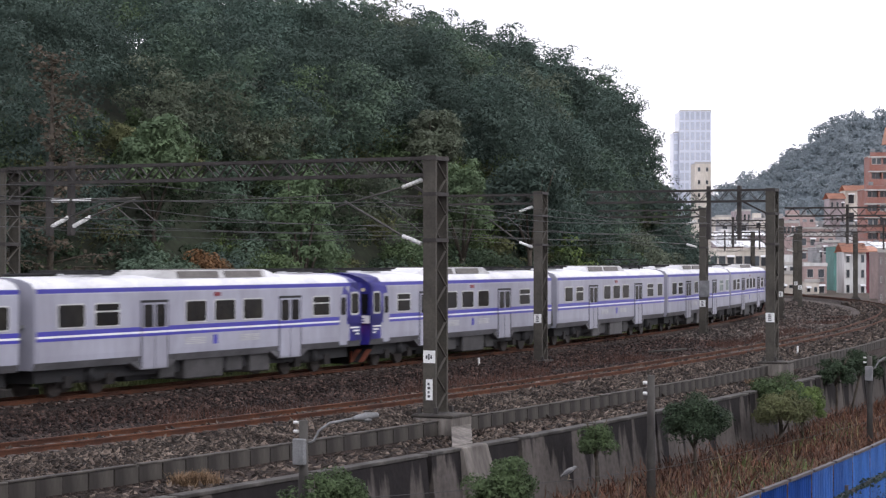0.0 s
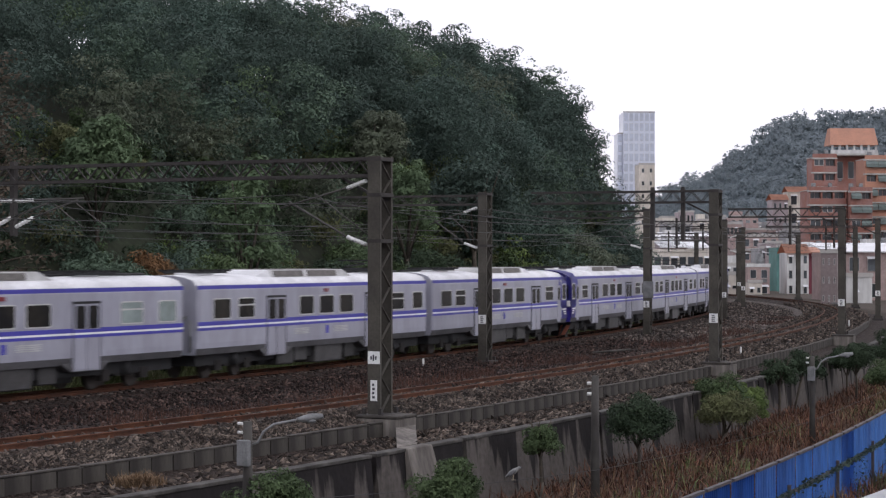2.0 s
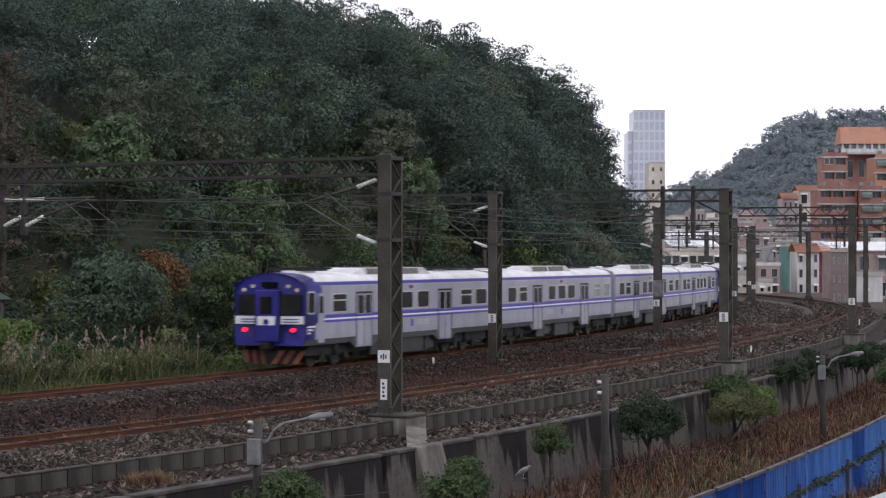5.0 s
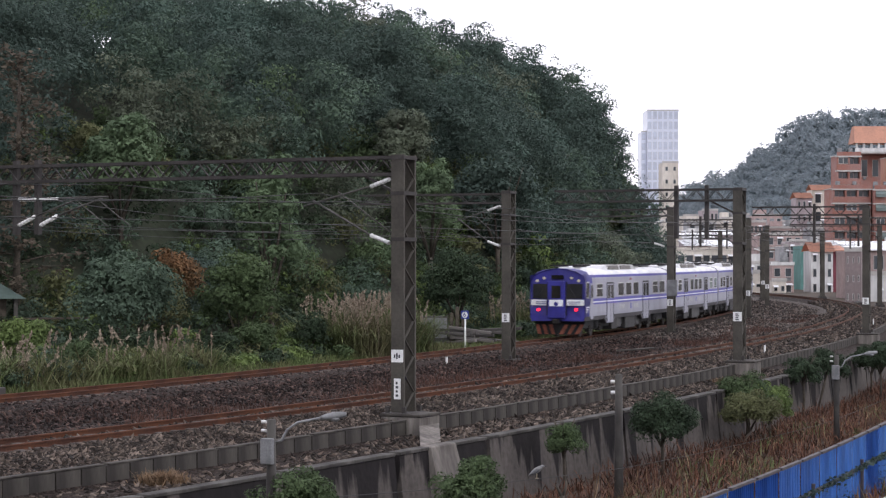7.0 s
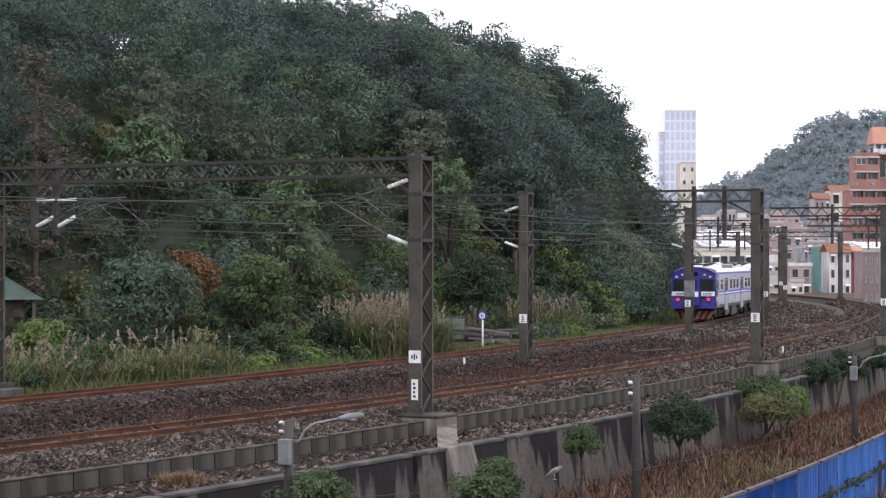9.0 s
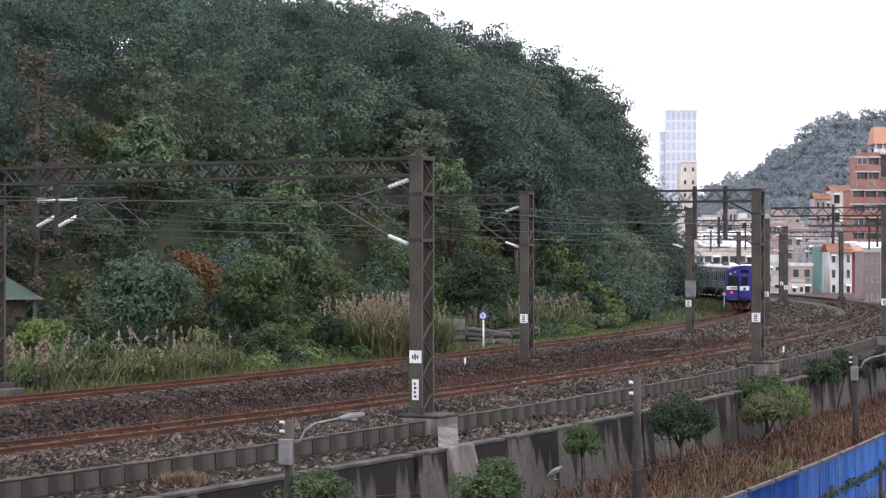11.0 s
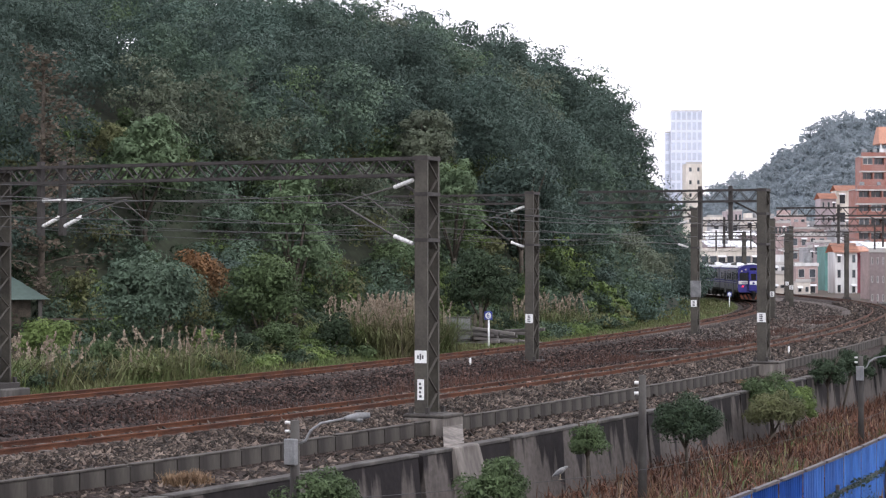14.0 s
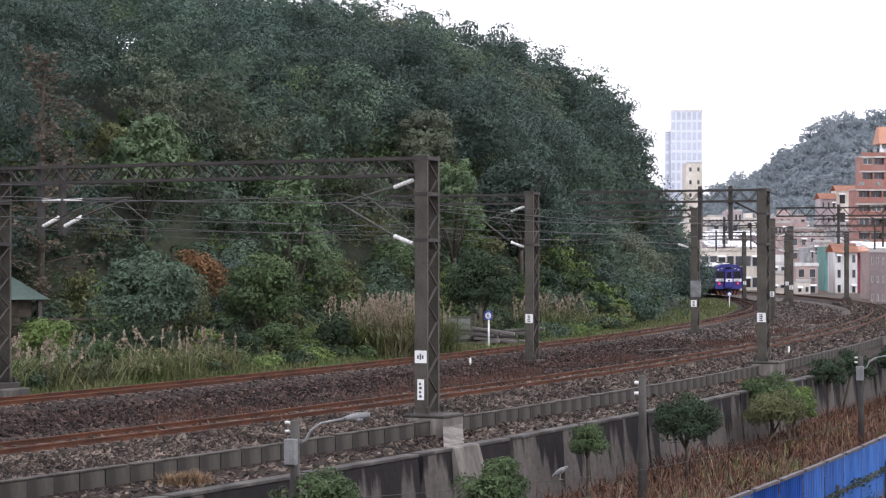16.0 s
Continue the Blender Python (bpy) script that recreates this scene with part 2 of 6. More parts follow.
# ---- mesh helpers ----
def part(name, bm, material, parent=None, label=""):
    me = bpy.data.meshes.new(name)
    bm.to_mesh(me)
    bm.free()
    for one in (material if isinstance(material, (list, tuple)) else [material]):
        me.materials.append(one)
    ob = new(name, me)
    ob.parent = parent
    return tagged(ob, label)


def shared(name, me, parent, m):
    ob = new(name, me)
    ob.parent = parent
    ob.matrix_basis = m
    return ob


def thing(name, label, category, group="", kind="", at=None):
    ob = new(name)
    if at is not None:
        ob.matrix_basis = at
    return tagged(ob, label, category, group, kind)


def box(bm, x0, x1, y0, y1, z0, z1, m=0):
    v = [bm.verts.new((x, y, z)) for x in (x0, x1) for y in (y0, y1) for z in (z0, z1)]
    for ids in ((0, 1, 3, 2), (4, 6, 7, 5), (0, 4, 5, 1), (2, 3, 7, 6), (0, 2, 6, 4), (1, 5, 7, 3)):
        bm.faces.new([v[i] for i in ids]).material_index = m
    return v


def boxes(*rows):
    bm = bmesh.new()
    for r in rows:
        box(bm, *r)
    return bm


def bevel(bm, w=0.02, seg=2):
    bmesh.ops.bevel(bm, geom=bm.edges[:], offset=w, segments=seg, affect="EDGES", profile=0.6)
    return bm


def bar(bm, p, q, w, w2=None, m=0):
    p, q = Vector(p), Vector(q)
    way = (q - p).normalized()
    side = way.cross((0, 0, 1) if abs(way.z) < 0.95 else (0, 1, 0)).normalized()
    up = side.cross(way)
    w2 = w2 or w
    v = [bm.verts.new(c + side * a * w / 2 + up * b * w2 / 2) for c in (p, q) for a, b in ((-1, -1), (1, -1), (1, 1), (-1, 1))]
    for ids in ((0, 1, 2, 3), (7, 6, 5, 4), (0, 4, 5, 1), (1, 5, 6, 2), (2, 6, 7, 3), (3, 7, 4, 0)):
        bm.faces.new([v[i] for i in ids]).material_index = m


def tube(bm, pts, r, n=8, r1=None, m=0):
    pts = [Vector(p) for p in pts]
    rings = []
    for i, p in enumerate(pts):
        way = (pts[min(i + 1, len(pts) - 1)] - pts[max(i - 1, 0)]).normalized()
        side = way.cross((0, 0, 1) if abs(way.z) < 0.95 else (0, 1, 0)).normalized()
        up = side.cross(way)
        rr = r + ((r1 if r1 is not None else r) - r) * i / max(1, len(pts) - 1)
        rings.append([bm.verts.new(p + (side * math.cos(k * 2 * math.pi / n) + up * math.sin(k * 2 * math.pi / n)) * rr) for k in range(n)])
    for a, b in zip(rings, rings[1:]):
        for k in range(n):
            f = bm.faces.new((a[k], a[(k + 1) % n], b[(k + 1) % n], b[k]))
            f.smooth, f.material_index = True, m
    bm.faces.new(rings[0][::-1]).material_index = m
    bm.faces.new(rings[-1]).material_index = m


def np_mesh(name, verts, quads, materials, index=None, smooth=False):
    me = bpy.data.meshes.new(name)
    verts, quads = np.asarray(verts, np.float32), np.asarray(quads, np.int32)
    me.vertices.add(len(verts))
    me.vertices.foreach_set("co", verts.ravel())
    k = quads.shape[1]
    me.loops.add(quads.size)
    me.loops.foreach_set("vertex_index", quads.ravel())
    me.polygons.add(len(quads))
    me.polygons.foreach_set("loop_start", np.arange(0, quads.size, k, dtype=np.int32))
    for one in materials:
        me.materials.append(one)
    if index is not None:
        me.polygons.foreach_set("material_index", np.asarray(index, np.int32))
    me.update(calc_edges=True)
    me.validate()
    return me


# ---- the line: a long left-hand curve, s metres along the far track, d metres to its right ----
NEAR = 9.871
GRADE = 0.00118
_s = np.arange(-120, 420, 0.5)
_k = np.interp(_s, (0, 40, 70, 95, 115, 135, 160, 200), (-0.0031, -0.0020, -0.0027, -0.0013, -0.0041, -0.0040, -0.0035, -0.0036))
_k[_s < -10] = 0
_a = np.cumsum(_k) * 0.5
_a += 0.48518 - _a[240]
_x, _y = np.cumsum(np.sin(_a)) * 0.5, np.cumsum(np.cos(_a)) * 0.5
_x, _y = _x - _x[240] - 13.862, _y - _y[240] + 57.749


def on_line(s, d, z=0.0):
    a = np.interp(s, _s, _a)
    return Vector((np.interp(s, _s, _x) + d * math.cos(a), np.interp(s, _s, _y) - d * math.sin(a), z + GRADE * s))


def heading(s):
    return float(np.interp(s, _s, _a))


def line_pose(s, d, z=0.0, turn=0.0):
    """x to the right of the line, y along it."""
    return Matrix.Translation(on_line(s, d, z)) @ Matrix.Rotation(-heading(s) + radians(turn), 4, "Z")


def line_np(s, d, z):
    a = np.interp(s, _s, _a)
    return np.stack([np.interp(s, _s, _x) + d * np.cos(a), np.interp(s, _s, _y) - d * np.sin(a), z + GRADE * s], -1)


def sweep(bm, s0, s1, step, profile, closed=True, m=0):
    """A section of (d, z) points carried along the line."""
    n = max(1, round((s1 - s0) / step))
    rings = [[bm.verts.new(on_line(s0 + (s1 - s0) * i / n, d, z)) for d, z in profile] for i in range(n + 1)]
    k = len(profile)
    for a, b in zip(rings, rings[1:]):
        for j in range(k if closed else k - 1):
            bm.faces.new((a[j], a[(j + 1) % k], b[(j + 1) % k], b[j])).material_index = m
    if closed:
        bm.faces.new(rings[0][::-1])
        bm.faces.new(rings[-1])
    bmesh.ops.recalc_face_normals(bm, faces=bm.faces[:])
    return bm


def hill_foot(s):
    return np.interp(s, (-20, 20, 45, 75, 110), (17, 15, 11, 5.5, 7.0))


def hill_height(s, e):
    """Height of the wooded hill e metres to the left of the far track."""
    u = e - hill_foot(s)
    lift = np.interp(s, (60, 105, 130, 220), (0.95, 1.05, 1.2, 1.25))
    bank = np.interp(s, (95, 125), (0, 1)) * np.interp(u, (0, 3.5, 8, 14, 20), (0, 3.4, 2.8, 1.0, 0))
    crest = np.interp(s, (60, 90), (1, 0)) * np.interp(u, (26, 50, 90), (0, 8, 20))
    return -0.3 + bank + crest + lift * np.interp(u, (-20, 0, 2, 5, 10, 20, 30, 50, 90), (0, 0, 2.0, 6.6, 11.0, 15.4, 17.0, 19, 24))


def hill_at(x, y):
    """Height of the hillside at a place of the plan."""
    i = int(np.argmin((_x - x) ** 2 + (_y - y) ** 2))
    e = -((x - _x[i]) * math.cos(_a[i]) - (y - _y[i]) * math.sin(_a[i]))
    return float(hill_height(_s[i], e)) + GRADE * _s[i]


# ---- ground: one sheet, with the hill on the inside of the curve ----
def ground_sheet():
    ss = np.concatenate([np.arange(-100, -20, 10), np.arange(-20, 200, 2.0), np.arange(200, 401, 10)])
    es = [110, 80, 60, 45] + list(np.arange(40, 4, -1.5)) + [4.5, 3.2, 2.2]
    left = [-e for e in es]
    track = [-1.9, -0.9, 0.0, 0.9, 1.7, 2.4, 3.6, 5.0, 6.4, 7.6, 8.2, 8.9, 10.85, 11.4, 12.0, 12.72]
    tz = [-0.26, -0.15, -0.15, -0.15, -0.24, -0.42, -0.5, -0.5, -0.45, -0.3, -0.24, -0.15, -0.15, -0.24, -0.34, -0.44]
    ledge, lz = [12.9, 13.6, 14.45, 14.5], [-0.74, -0.78, -0.8, -2.6]
    low = [16, 18, 21, 25, 30, 40, 60, 110, 220]
    ds = left + track + ledge + low
    rows, rng = [], np.random.default_rng(3)
    for s in ss:
        for j, d in enumerate(ds):
            if j < len(left):
                z = float(hill_height(s, -d))
            elif j < len(left) + len(track):
                z = tz[j - len(left)]
            elif j < len(left) + len(track) + len(ledge):
                z = lz[j - len(left) - len(track)]
            else:
                z = -2.65 + (0.15 * math.sin(s * 0.31 + d) if d < 30 else 0)
                if s > 60:
                    z = min(-0.9, z + (s - 60) * 0.03)
            rows.append((s, d, z))
    r = np.array(rows)
    v = line_np(r[:, 0], r[:, 1], r[:, 2])
    n = len(ds)
    quads, idx = [], []
    for i in range(len(ss) - 1):
        for j in range(n - 1):
            quads.append((i * n + j, i * n + j + 1, (i + 1) * n + j + 1, (i + 1) * n + j))
            d = (ds[j] + ds[j + 1]) / 2
            idx.append(0 if d < -5 else 1 if d < -2 else (4 if ss[i] > 62 and 1.7 < d < 7.6 else 2) if d < 14.45 else 3)
    k = len(v)
    far = [(-4000, -600, -3.2), (4000, -600, -3.2), (4000, 4500, -3.2), (-4000, 4500, -3.2)]
    me = np_mesh("ground", np.concatenate([v, far]), quads + [(k, k + 1, k + 2, k + 3)], [M["soil"], M["verge"], M["ballast"], M["waste"], M["ballast_grey"]], idx + [3])
    return tagged(new("ground", me), "Ballasted railway formation with turf verge, hillside and waste ground", "ground", kind="structure")


ground_sheet()

# ---- rails and sleepers ----
sleeper_bm = boxes((-1.0, 1.0, -0.11, 0.11, -0.3, -0.12))
sleeper_me = bpy.data.meshes.new("sleeper")
bevel(sleeper_bm, 0.015, 1).to_mesh(sleeper_me)
sleeper_bm.free()
sleeper_me.materials.append(M["sleeper"])
RAIL = [(-0.06, -0.16), (0.06, -0.16), (0.06, -0.14), (0.012, -0.12), (0.012, -0.045), (0.034, -0.035), (0.034, -0.004), (0.026, 0.0),
        (-0.026, 0.0), (-0.034, -0.004), (-0.034, -0.035), (-0.012, -0.045), (-0.012, -0.12), (-0.06, -0.14)]


def track(d0, label):
    t = thing("railway_track", label, "railway track", "tracks on the curve", "structure")
    for side in (-0.567, 0.567):
        bm = sweep(bmesh.new(), -100, 330, 2.0, [(d0 + side + d, z) for d, z in RAIL])
        part("rail", bm, [M["rail"]], t, "rusty steel rail")
    return t


far_track = track(0.0, "single railway track with rusty rails beside the wooded hill")
near_track = track(NEAR, "single railway track with rusty rails above a retaining wall")


# ---- walls below the near track ----
def kerb_wall():
    w = thing("wall_kerb", "low weathered concrete kerb wall of upright planks holding the ballast", "wall", kind="structure")
    plank = bpy.data.meshes.new("panel")
    bm = bevel(boxes((-0.08, 0.08, -0.398, 0.398, -0.45, 0.03)), 0.006, 1)
    bm.to_mesh(plank)
    bm.free()
    plank.materials.append(M["concrete"])
    lip = bpy.data.meshes.new("coping")
    bm = bevel(boxes((-0.095, 0.092, -1.996, 1.996, 0.032, 0.075)), 0.012, 1)
    bm.to_mesh(lip)
    bm.free()
    lip.materials.append(M["concrete"])
    for i in range(145):
        shared("panel", plank, w, line_pose(-16 + i * 0.8, 12.8 + 0.004 * math.sin(i * 2.3), -0.39))
    for i in range(29):
        shared("coping", lip, w, line_pose(-14.4 + i * 4.0, 12.8, -0.39 + 0.008 * math.sin(i * 1.7)))
    part("footing", sweep(bmesh.new(), -60, 140, 2.0, [(12.73, -0.9), (12.83, -0.9), (12.83, -0.42), (12.73, -0.42)]), M["concrete"], w)


def retaining_wall():
    w = thing("wall_retaining", "tall stained concrete retaining wall below the railway ledge", "wall", kind="structure")
    me = bpy.data.meshes.new("panel")
    bm = bmesh.new()
    box(bm, 0.0, 0.3, -2.49, 2.49, -2.9, -0.1)
    for v in bm.verts:
        if v.co.z < -1 and v.co.x > 0.1:
            v.co.x += 0.28
    bevel(bm, 0.012, 1).to_mesh(me)
    bm.free()
    me.materials.append(M["wall"])
    cap = bpy.data.meshes.new("coping")
    bm = bevel(boxes((-0.03, 0.33, -2.49, 2.49, -0.1, -0.02)), 0.012, 1)
    bm.to_mesh(cap)
    bm.free()
    cap.materials.append(M["coping"])
    for i in range(30):
        m = line_pose(-22 + i * 5.0, 14.46, -0.75)
        shared("panel", me, w, m)
        shared("coping", cap, w, m)


kerb_wall()
retaining_wall()


# ---- overhead line ----
def zigzag(bm, a, b, across, n, w):
    """Lacing between two chords from a to b, `across` apart."""
    a, b, across = Vector(a), Vector(b), Vector(across)
    for i in range(n):
        p, q = a.lerp(b, i / n), a.lerp(b, (i + 1) / n)
        bar(bm, p + (across if i % 2 else Vector()), q + (Vector() if i % 2 else across), w, w * 0.4)


def mast(parent, x, z0, z1, plates=(), label="", depth=0.68, width=0.38):
    """Two solid channels joined by lacing, at x across the line in the portal's own space."""
    for y in (-depth / 2, depth / 2):
        bm = bmesh.new()
        w2, o, i = width / 2, (-0.03 if y < 0 else 0.03), (0.05 if y < 0 else -0.05)
        prof = [(x - w2, y + o), (x + w2, y + o), (x + w2, y + i), (x + w2 - 0.03, y + i), (x + w2 - 0.03, y - o), (x - w2 + 0.03, y - o), (x - w2 + 0.03, y + i), (x - w2, y + i)]
        lo, hi = [bm.verts.new((*p, z0)) for p in prof], [bm.verts.new((*p, z1)) for p in prof]
        for k in range(8):
            bm.faces.new((lo[k], lo[(k + 1) % 8], hi[(k + 1) % 8], hi[k]))
        bm.faces.new(lo[::-1])
        bm.faces.new(hi)
        bmesh.ops.recalc_face_normals(bm, faces=bm.faces[:])
        part("channel", bm, M["steel"], parent, label)
    for z in (z1 - 1.05, z1 - 2.3, z1 - 0.08):
        part("band", boxes((x - width / 2 - 0.02, x + width / 2 + 0.02, -depth / 2 - 0.045, depth / 2 + 0.045, z - 0.05, z + 0.05)), M["steel_dark"], parent)
    bm = bmesh.new()
    for dx in (-width / 2 + 0.03, width / 2 - 0.03):
        zigzag(bm, (x + dx, -depth / 2 + 0.06, z0 + 0.1), (x + dx, -depth / 2 + 0.06, z1 - 0.15), (0, depth - 0.12, 0), 14, 0.06)
    tagged(part("lacing", bm, M["steel"], parent), kind="stuff")
    part("base_plate", bevel(boxes((x - width / 2 - 0.2, x + width / 2 + 0.2, -depth / 2 - 0.22, depth / 2 + 0.22, z0 - 0.12, z0 + 0.06)), 0.015, 1), M["steel_dark"], parent)
    for dx in (-1, 1):
        for y in (-1, 1):
            cx, cy = x + dx * (width / 2 + 0.06), y * (depth / 2 + 0.12)
            part("gusset", boxes((cx - 0.05, cx + 0.05, cy - 0.05, cy + 0.05, z0 + 0.06, z0 + 0.22)), M["steel_dark"], parent)
    for z, w, h in plates:
        pl = part("plate", boxes((x - w / 2, x + w / 2, -depth / 2 - 0.045, -depth / 2 - 0.032, z, z + h)), M["sign"], parent, "white enamel plate with dark markings")
        bm = bmesh.new()
        if h > w:
            for k in range(4):
                box(bm, x - w * 0.22, x + w * 0.18 - 0.02 * (k % 2), -depth / 2 - 0.052, -depth / 2 - 0.047, z + h * (0.12 + 0.2 * k), z + h * (0.24 + 0.2 * k))
        else:
            for k in range(3):
                box(bm, x + w * (-0.28 + 0.2 * k), x + w * (-0.15 + 0.2 * k), -depth / 2 - 0.052, -depth / 2 - 0.047, z + h * (0.34 - 0.08 * (k == 1)), z + h * (0.62 + 0.12 * (k == 1)))
        tagged(part("marking", bm, M["ink"], pl), kind="stuff")


def beam(parent, x0, x1, z0, z1, depth=0.34):
    bm = bmesh.new()
    for y in (-depth / 2, depth / 2):
        for z in (z0, z1):
            bar(bm, (x0, y, z), (x1, y, z), 0.085, 0.085)
    b = tagged(part("beam", bm, M["steel_dark"], parent, "dark lattice steel beam"), kind="stuff")
    n = max(4, int(round((x1 - x0) / 0.42)))
    bm = bmesh.new()
    for y in (-depth / 2, depth / 2):
        zigzag(bm, (x0, y, z0), (x1, y, z0), (0, 0, z1 - z0), n, 0.06)
    zigzag(bm, (x0, -depth / 2, z1), (x1, -depth / 2, z1), (0, depth, 0), n, 0.04)
    tagged(part("lacing", bm, M["steel_dark"], b), kind="stuff")
    return b


def insulator(parent, p, q, r=0.062):
    p, q = Vector(p), Vector(q)
    bm = bmesh.new()
    tube(bm, [p, q], r * 0.82, 10)
    for k in range(6):
        c = p.lerp(q, (k + 0.5) / 6)
        w = (q - p).normalized() * 0.022
        tube(bm, [c - w, c, c + w], r, 10)
    return part("insulator", bm, M["porcelain"], parent, "white ribbed porcelain insulator")


def cantilever(parent, x, way, z, y=-0.1, reach=2.5, drop=1.0):
    """A hinged bracket from x towards `way` (-1 left, 1 right) that holds the contact wire."""
    bm = bmesh.new()
    tip = (x + way * reach, y, z - 0.12)
    tube(bm, [(x + way * 0.75, y, z + 0.42), tip], 0.025, 6)
    tube(bm, [(x + way * 0.75, y, z - 0.95 * drop), (x + way * reach * 0.9, y, z + 0.05)], 0.03, 6)
    tube(bm, [(x + way * reach * 0.62, y, z + 0.28), (x + way * 0.1, y, z - 0.9 * drop)], 0.018, 6)
    tube(bm, [(x + way * reach * 0.66, y, z - 0.72), (x + way * (reach + 0.3), y, z - 0.82)], 0.015, 6)
    c = part("cantilever", bm, M["tubing"], parent, "grey tubular catenary cantilever")
    insulator(c, (x + way * 0.18, y, z + 0.5 + 0.1), (x + way * 0.78, y, z + 0.4))
    insulator(c, (x + way * 0.18, y, z - 1.15 * drop), (x + way * 0.78, y, z - 0.93 * drop))
    return c


def bracket(parent, x, z, y=-0.1, reach=2.6):
    """A level bracket to the right of a drop post, with a strut that rises from below."""
    bm = bmesh.new()
    tube(bm, [(x + 0.8, y, z), (x + reach, y, z + 0.05)], 0.025, 6)
    tube(bm, [(x + 0.75, y, z - 0.52), (x + 1.6, y, z - 0.24), (x + reach * 0.92, y, z)], 0.028, 6)
    tube(bm, [(x + reach * 0.9, y, z - 0.1), (x + reach + 0.75, y, z - 0.8)], 0.016, 6)
    c = part("cantilever", bm, M["tubing"], parent, "grey tubular catenary bracket")
    insulator(c, (x + 0.15, y, z), (x + 0.82, y, z))
    insulator(c, (x + 0.15, y, z - 0.78), (x + 0.78, y, z - 0.5))
    return c


def portal(s, label, right=None, middle=None, near_end=None, far_end=None, drops=(), top=6.95, plates=(), arms=(), left=None, brackets=()):
    """Masts and lattice beams across the line: the near beam runs from near_end to the right mast, the far one from far_end to the middle mast."""
    p = thing("catenary_portal", label, "catenary portal", "portals over the tracks", at=line_pose(s, 0, 0))
    if right is not None:
        mast(p, right, -0.2, top, plates)
        beam(p, near_end, right - 0.2, top - 0.52, top - 0.06)
        bm = bmesh.new()
        bar(bm, (right - 0.2, 0, top - 1.05), (right - 1.3, 0, top - 0.5), 0.07)
        part("knee_brace", bm, M["steel_dark"], p)
    if left is not None:
        mast(p, left, 0.22, top - 0.05)
        bm = bmesh.new()
        bar(bm, (left + 0.2, 0, top - 1.05), (left + 1.2, 0, top - 0.5), 0.07)
        part("knee_brace", bm, M["steel_dark"], p)
        part("footing", bevel(boxes((left - 0.6, left + 0.75, -0.6, 0.6, -0.5, 0.12)), 0.03, 1), M["coping"], p, "pale concrete footing")
    if middle is not None:
        mast(p, middle, -0.35, top, [(1.3, 0.34, 0.38)])
        if far_end is not None:
            beam(p, far_end, middle - 0.2, top - 0.52, top - 0.14)
    for x in drops:
        part("drop_post", boxes((x - 0.075, x + 0.075, -0.1, 0.1, top - 2.1, top + 0.12)), M["steel_dark"], p)
    for x in brackets:
        bracket(p, x, top - 1.05)
    for x, way, reach, drop in arms:
        cantilever(p, x, way, top - 1.25 - (1 - drop) * 0.5, reach=reach, drop=drop)
    return p


PLATES = [(1.22, 0.36, 0.34), (0.22, 0.2, 0.56)]
NUMBER = [(1.45, 0.36, 0.38)]
portal(5.0, "dark steel lattice portal over both tracks with numbered mast", 12.49, None, -2.1, None, (-0.6, 0.2), 6.85, PLATES, ((12.3, -1, 2.9, 1.0),), -2.2, (-0.6, 0.2))
portal(36.0, "dark steel lattice half-portals on two masts, one between the tracks", 12.88, 2.75, 4.9, -4.2, (10.2, 11.5), 6.95, NUMBER, ((2.6, -1, 2.4, 1.0),))
portal(68.0, "steel lattice half-portals with masts along both tracks", 13.3, 2.2, 6.9, -4.0, (10.4,), 7.0, NUMBER, ((2.0, -1, 1.6, 0.8),))
portal(101.0, "steel lattice half-portals farther round the curve", 13.5, 2.5, 5.5, -2.6, (10.4, -1.0), 7.0, NUMBER, ((2.3, -1, 1.6, 0.8),))
portal(137.0, "steel lattice half-portals far round the curve", 13.0, 3.0, 5.0, -3.0, (10.4, -0.6), 7.0, (), ((2.6, -1, 1.6, 0.8),))
portal(172.0, "distant steel lattice half-portals on weathered masts", 13.0, 2.0, 5.0, -4.0, (-1.0,), 7.0)
portal(206.0, "distant steel lattice half-portals by the town", 13.0, 3.5, 5.0, -4.0, (), 7.0)
portal(167.0, "single dark mast between the far tracks", None, 5.7)
portal(214.0, "single dark mast beside the distant curve", None, 15.6)


# ---- train ----
HALF, LEN = 1.43, 19.45          # half width and body length
U0 = -9.75                       # rear end of a body in its own space
SECTION = [(-1.36, 0.9), (-1.42, 1.12), (-1.43, 1.3), (-1.43, 3.12), (-1.4, 3.3), (-1.28, 3.46), (-0.95, 3.57), (-0.5, 3.63), (0, 3.65),
           (0.5, 3.63), (0.95, 3.57), (1.28, 3.46), (1.4, 3.3), (1.43, 3.12), (1.43, 1.3), (1.42, 1.12), (1.36, 0.9)]


def rounded_panel(bm, side, y0, y1, z0, z1, x, t, r=0.08):
    """An upright panel with rounded corners, flat against the side wall."""
    pts = []
    for cy, cz, a0 in ((y1 - r, z1 - r, 0), (y0 + r, z1 - r, 90), (y0 + r, z0 + r, 180), (y1 - r, z0 + r, 270)):
        for k in range(4):
            a = radians(a0 + 30 * k)
            pts.append((cy + r * math.cos(a), cz + r * math.sin(a)))
    inner = [bm.verts.new((side * x, y, z)) for y, z in pts]
    outer = [bm.verts.new((side * (x + t), y, z)) for y, z in pts]
    bm.faces.new(outer if side > 0 else outer[::-1])
    for i in range(len(pts)):
        j = (i + 1) % len(pts)
        f = (inner[i], inner[j], outer[j], outer[i])
        bm.faces.new(f if side > 0 else f[::-1])


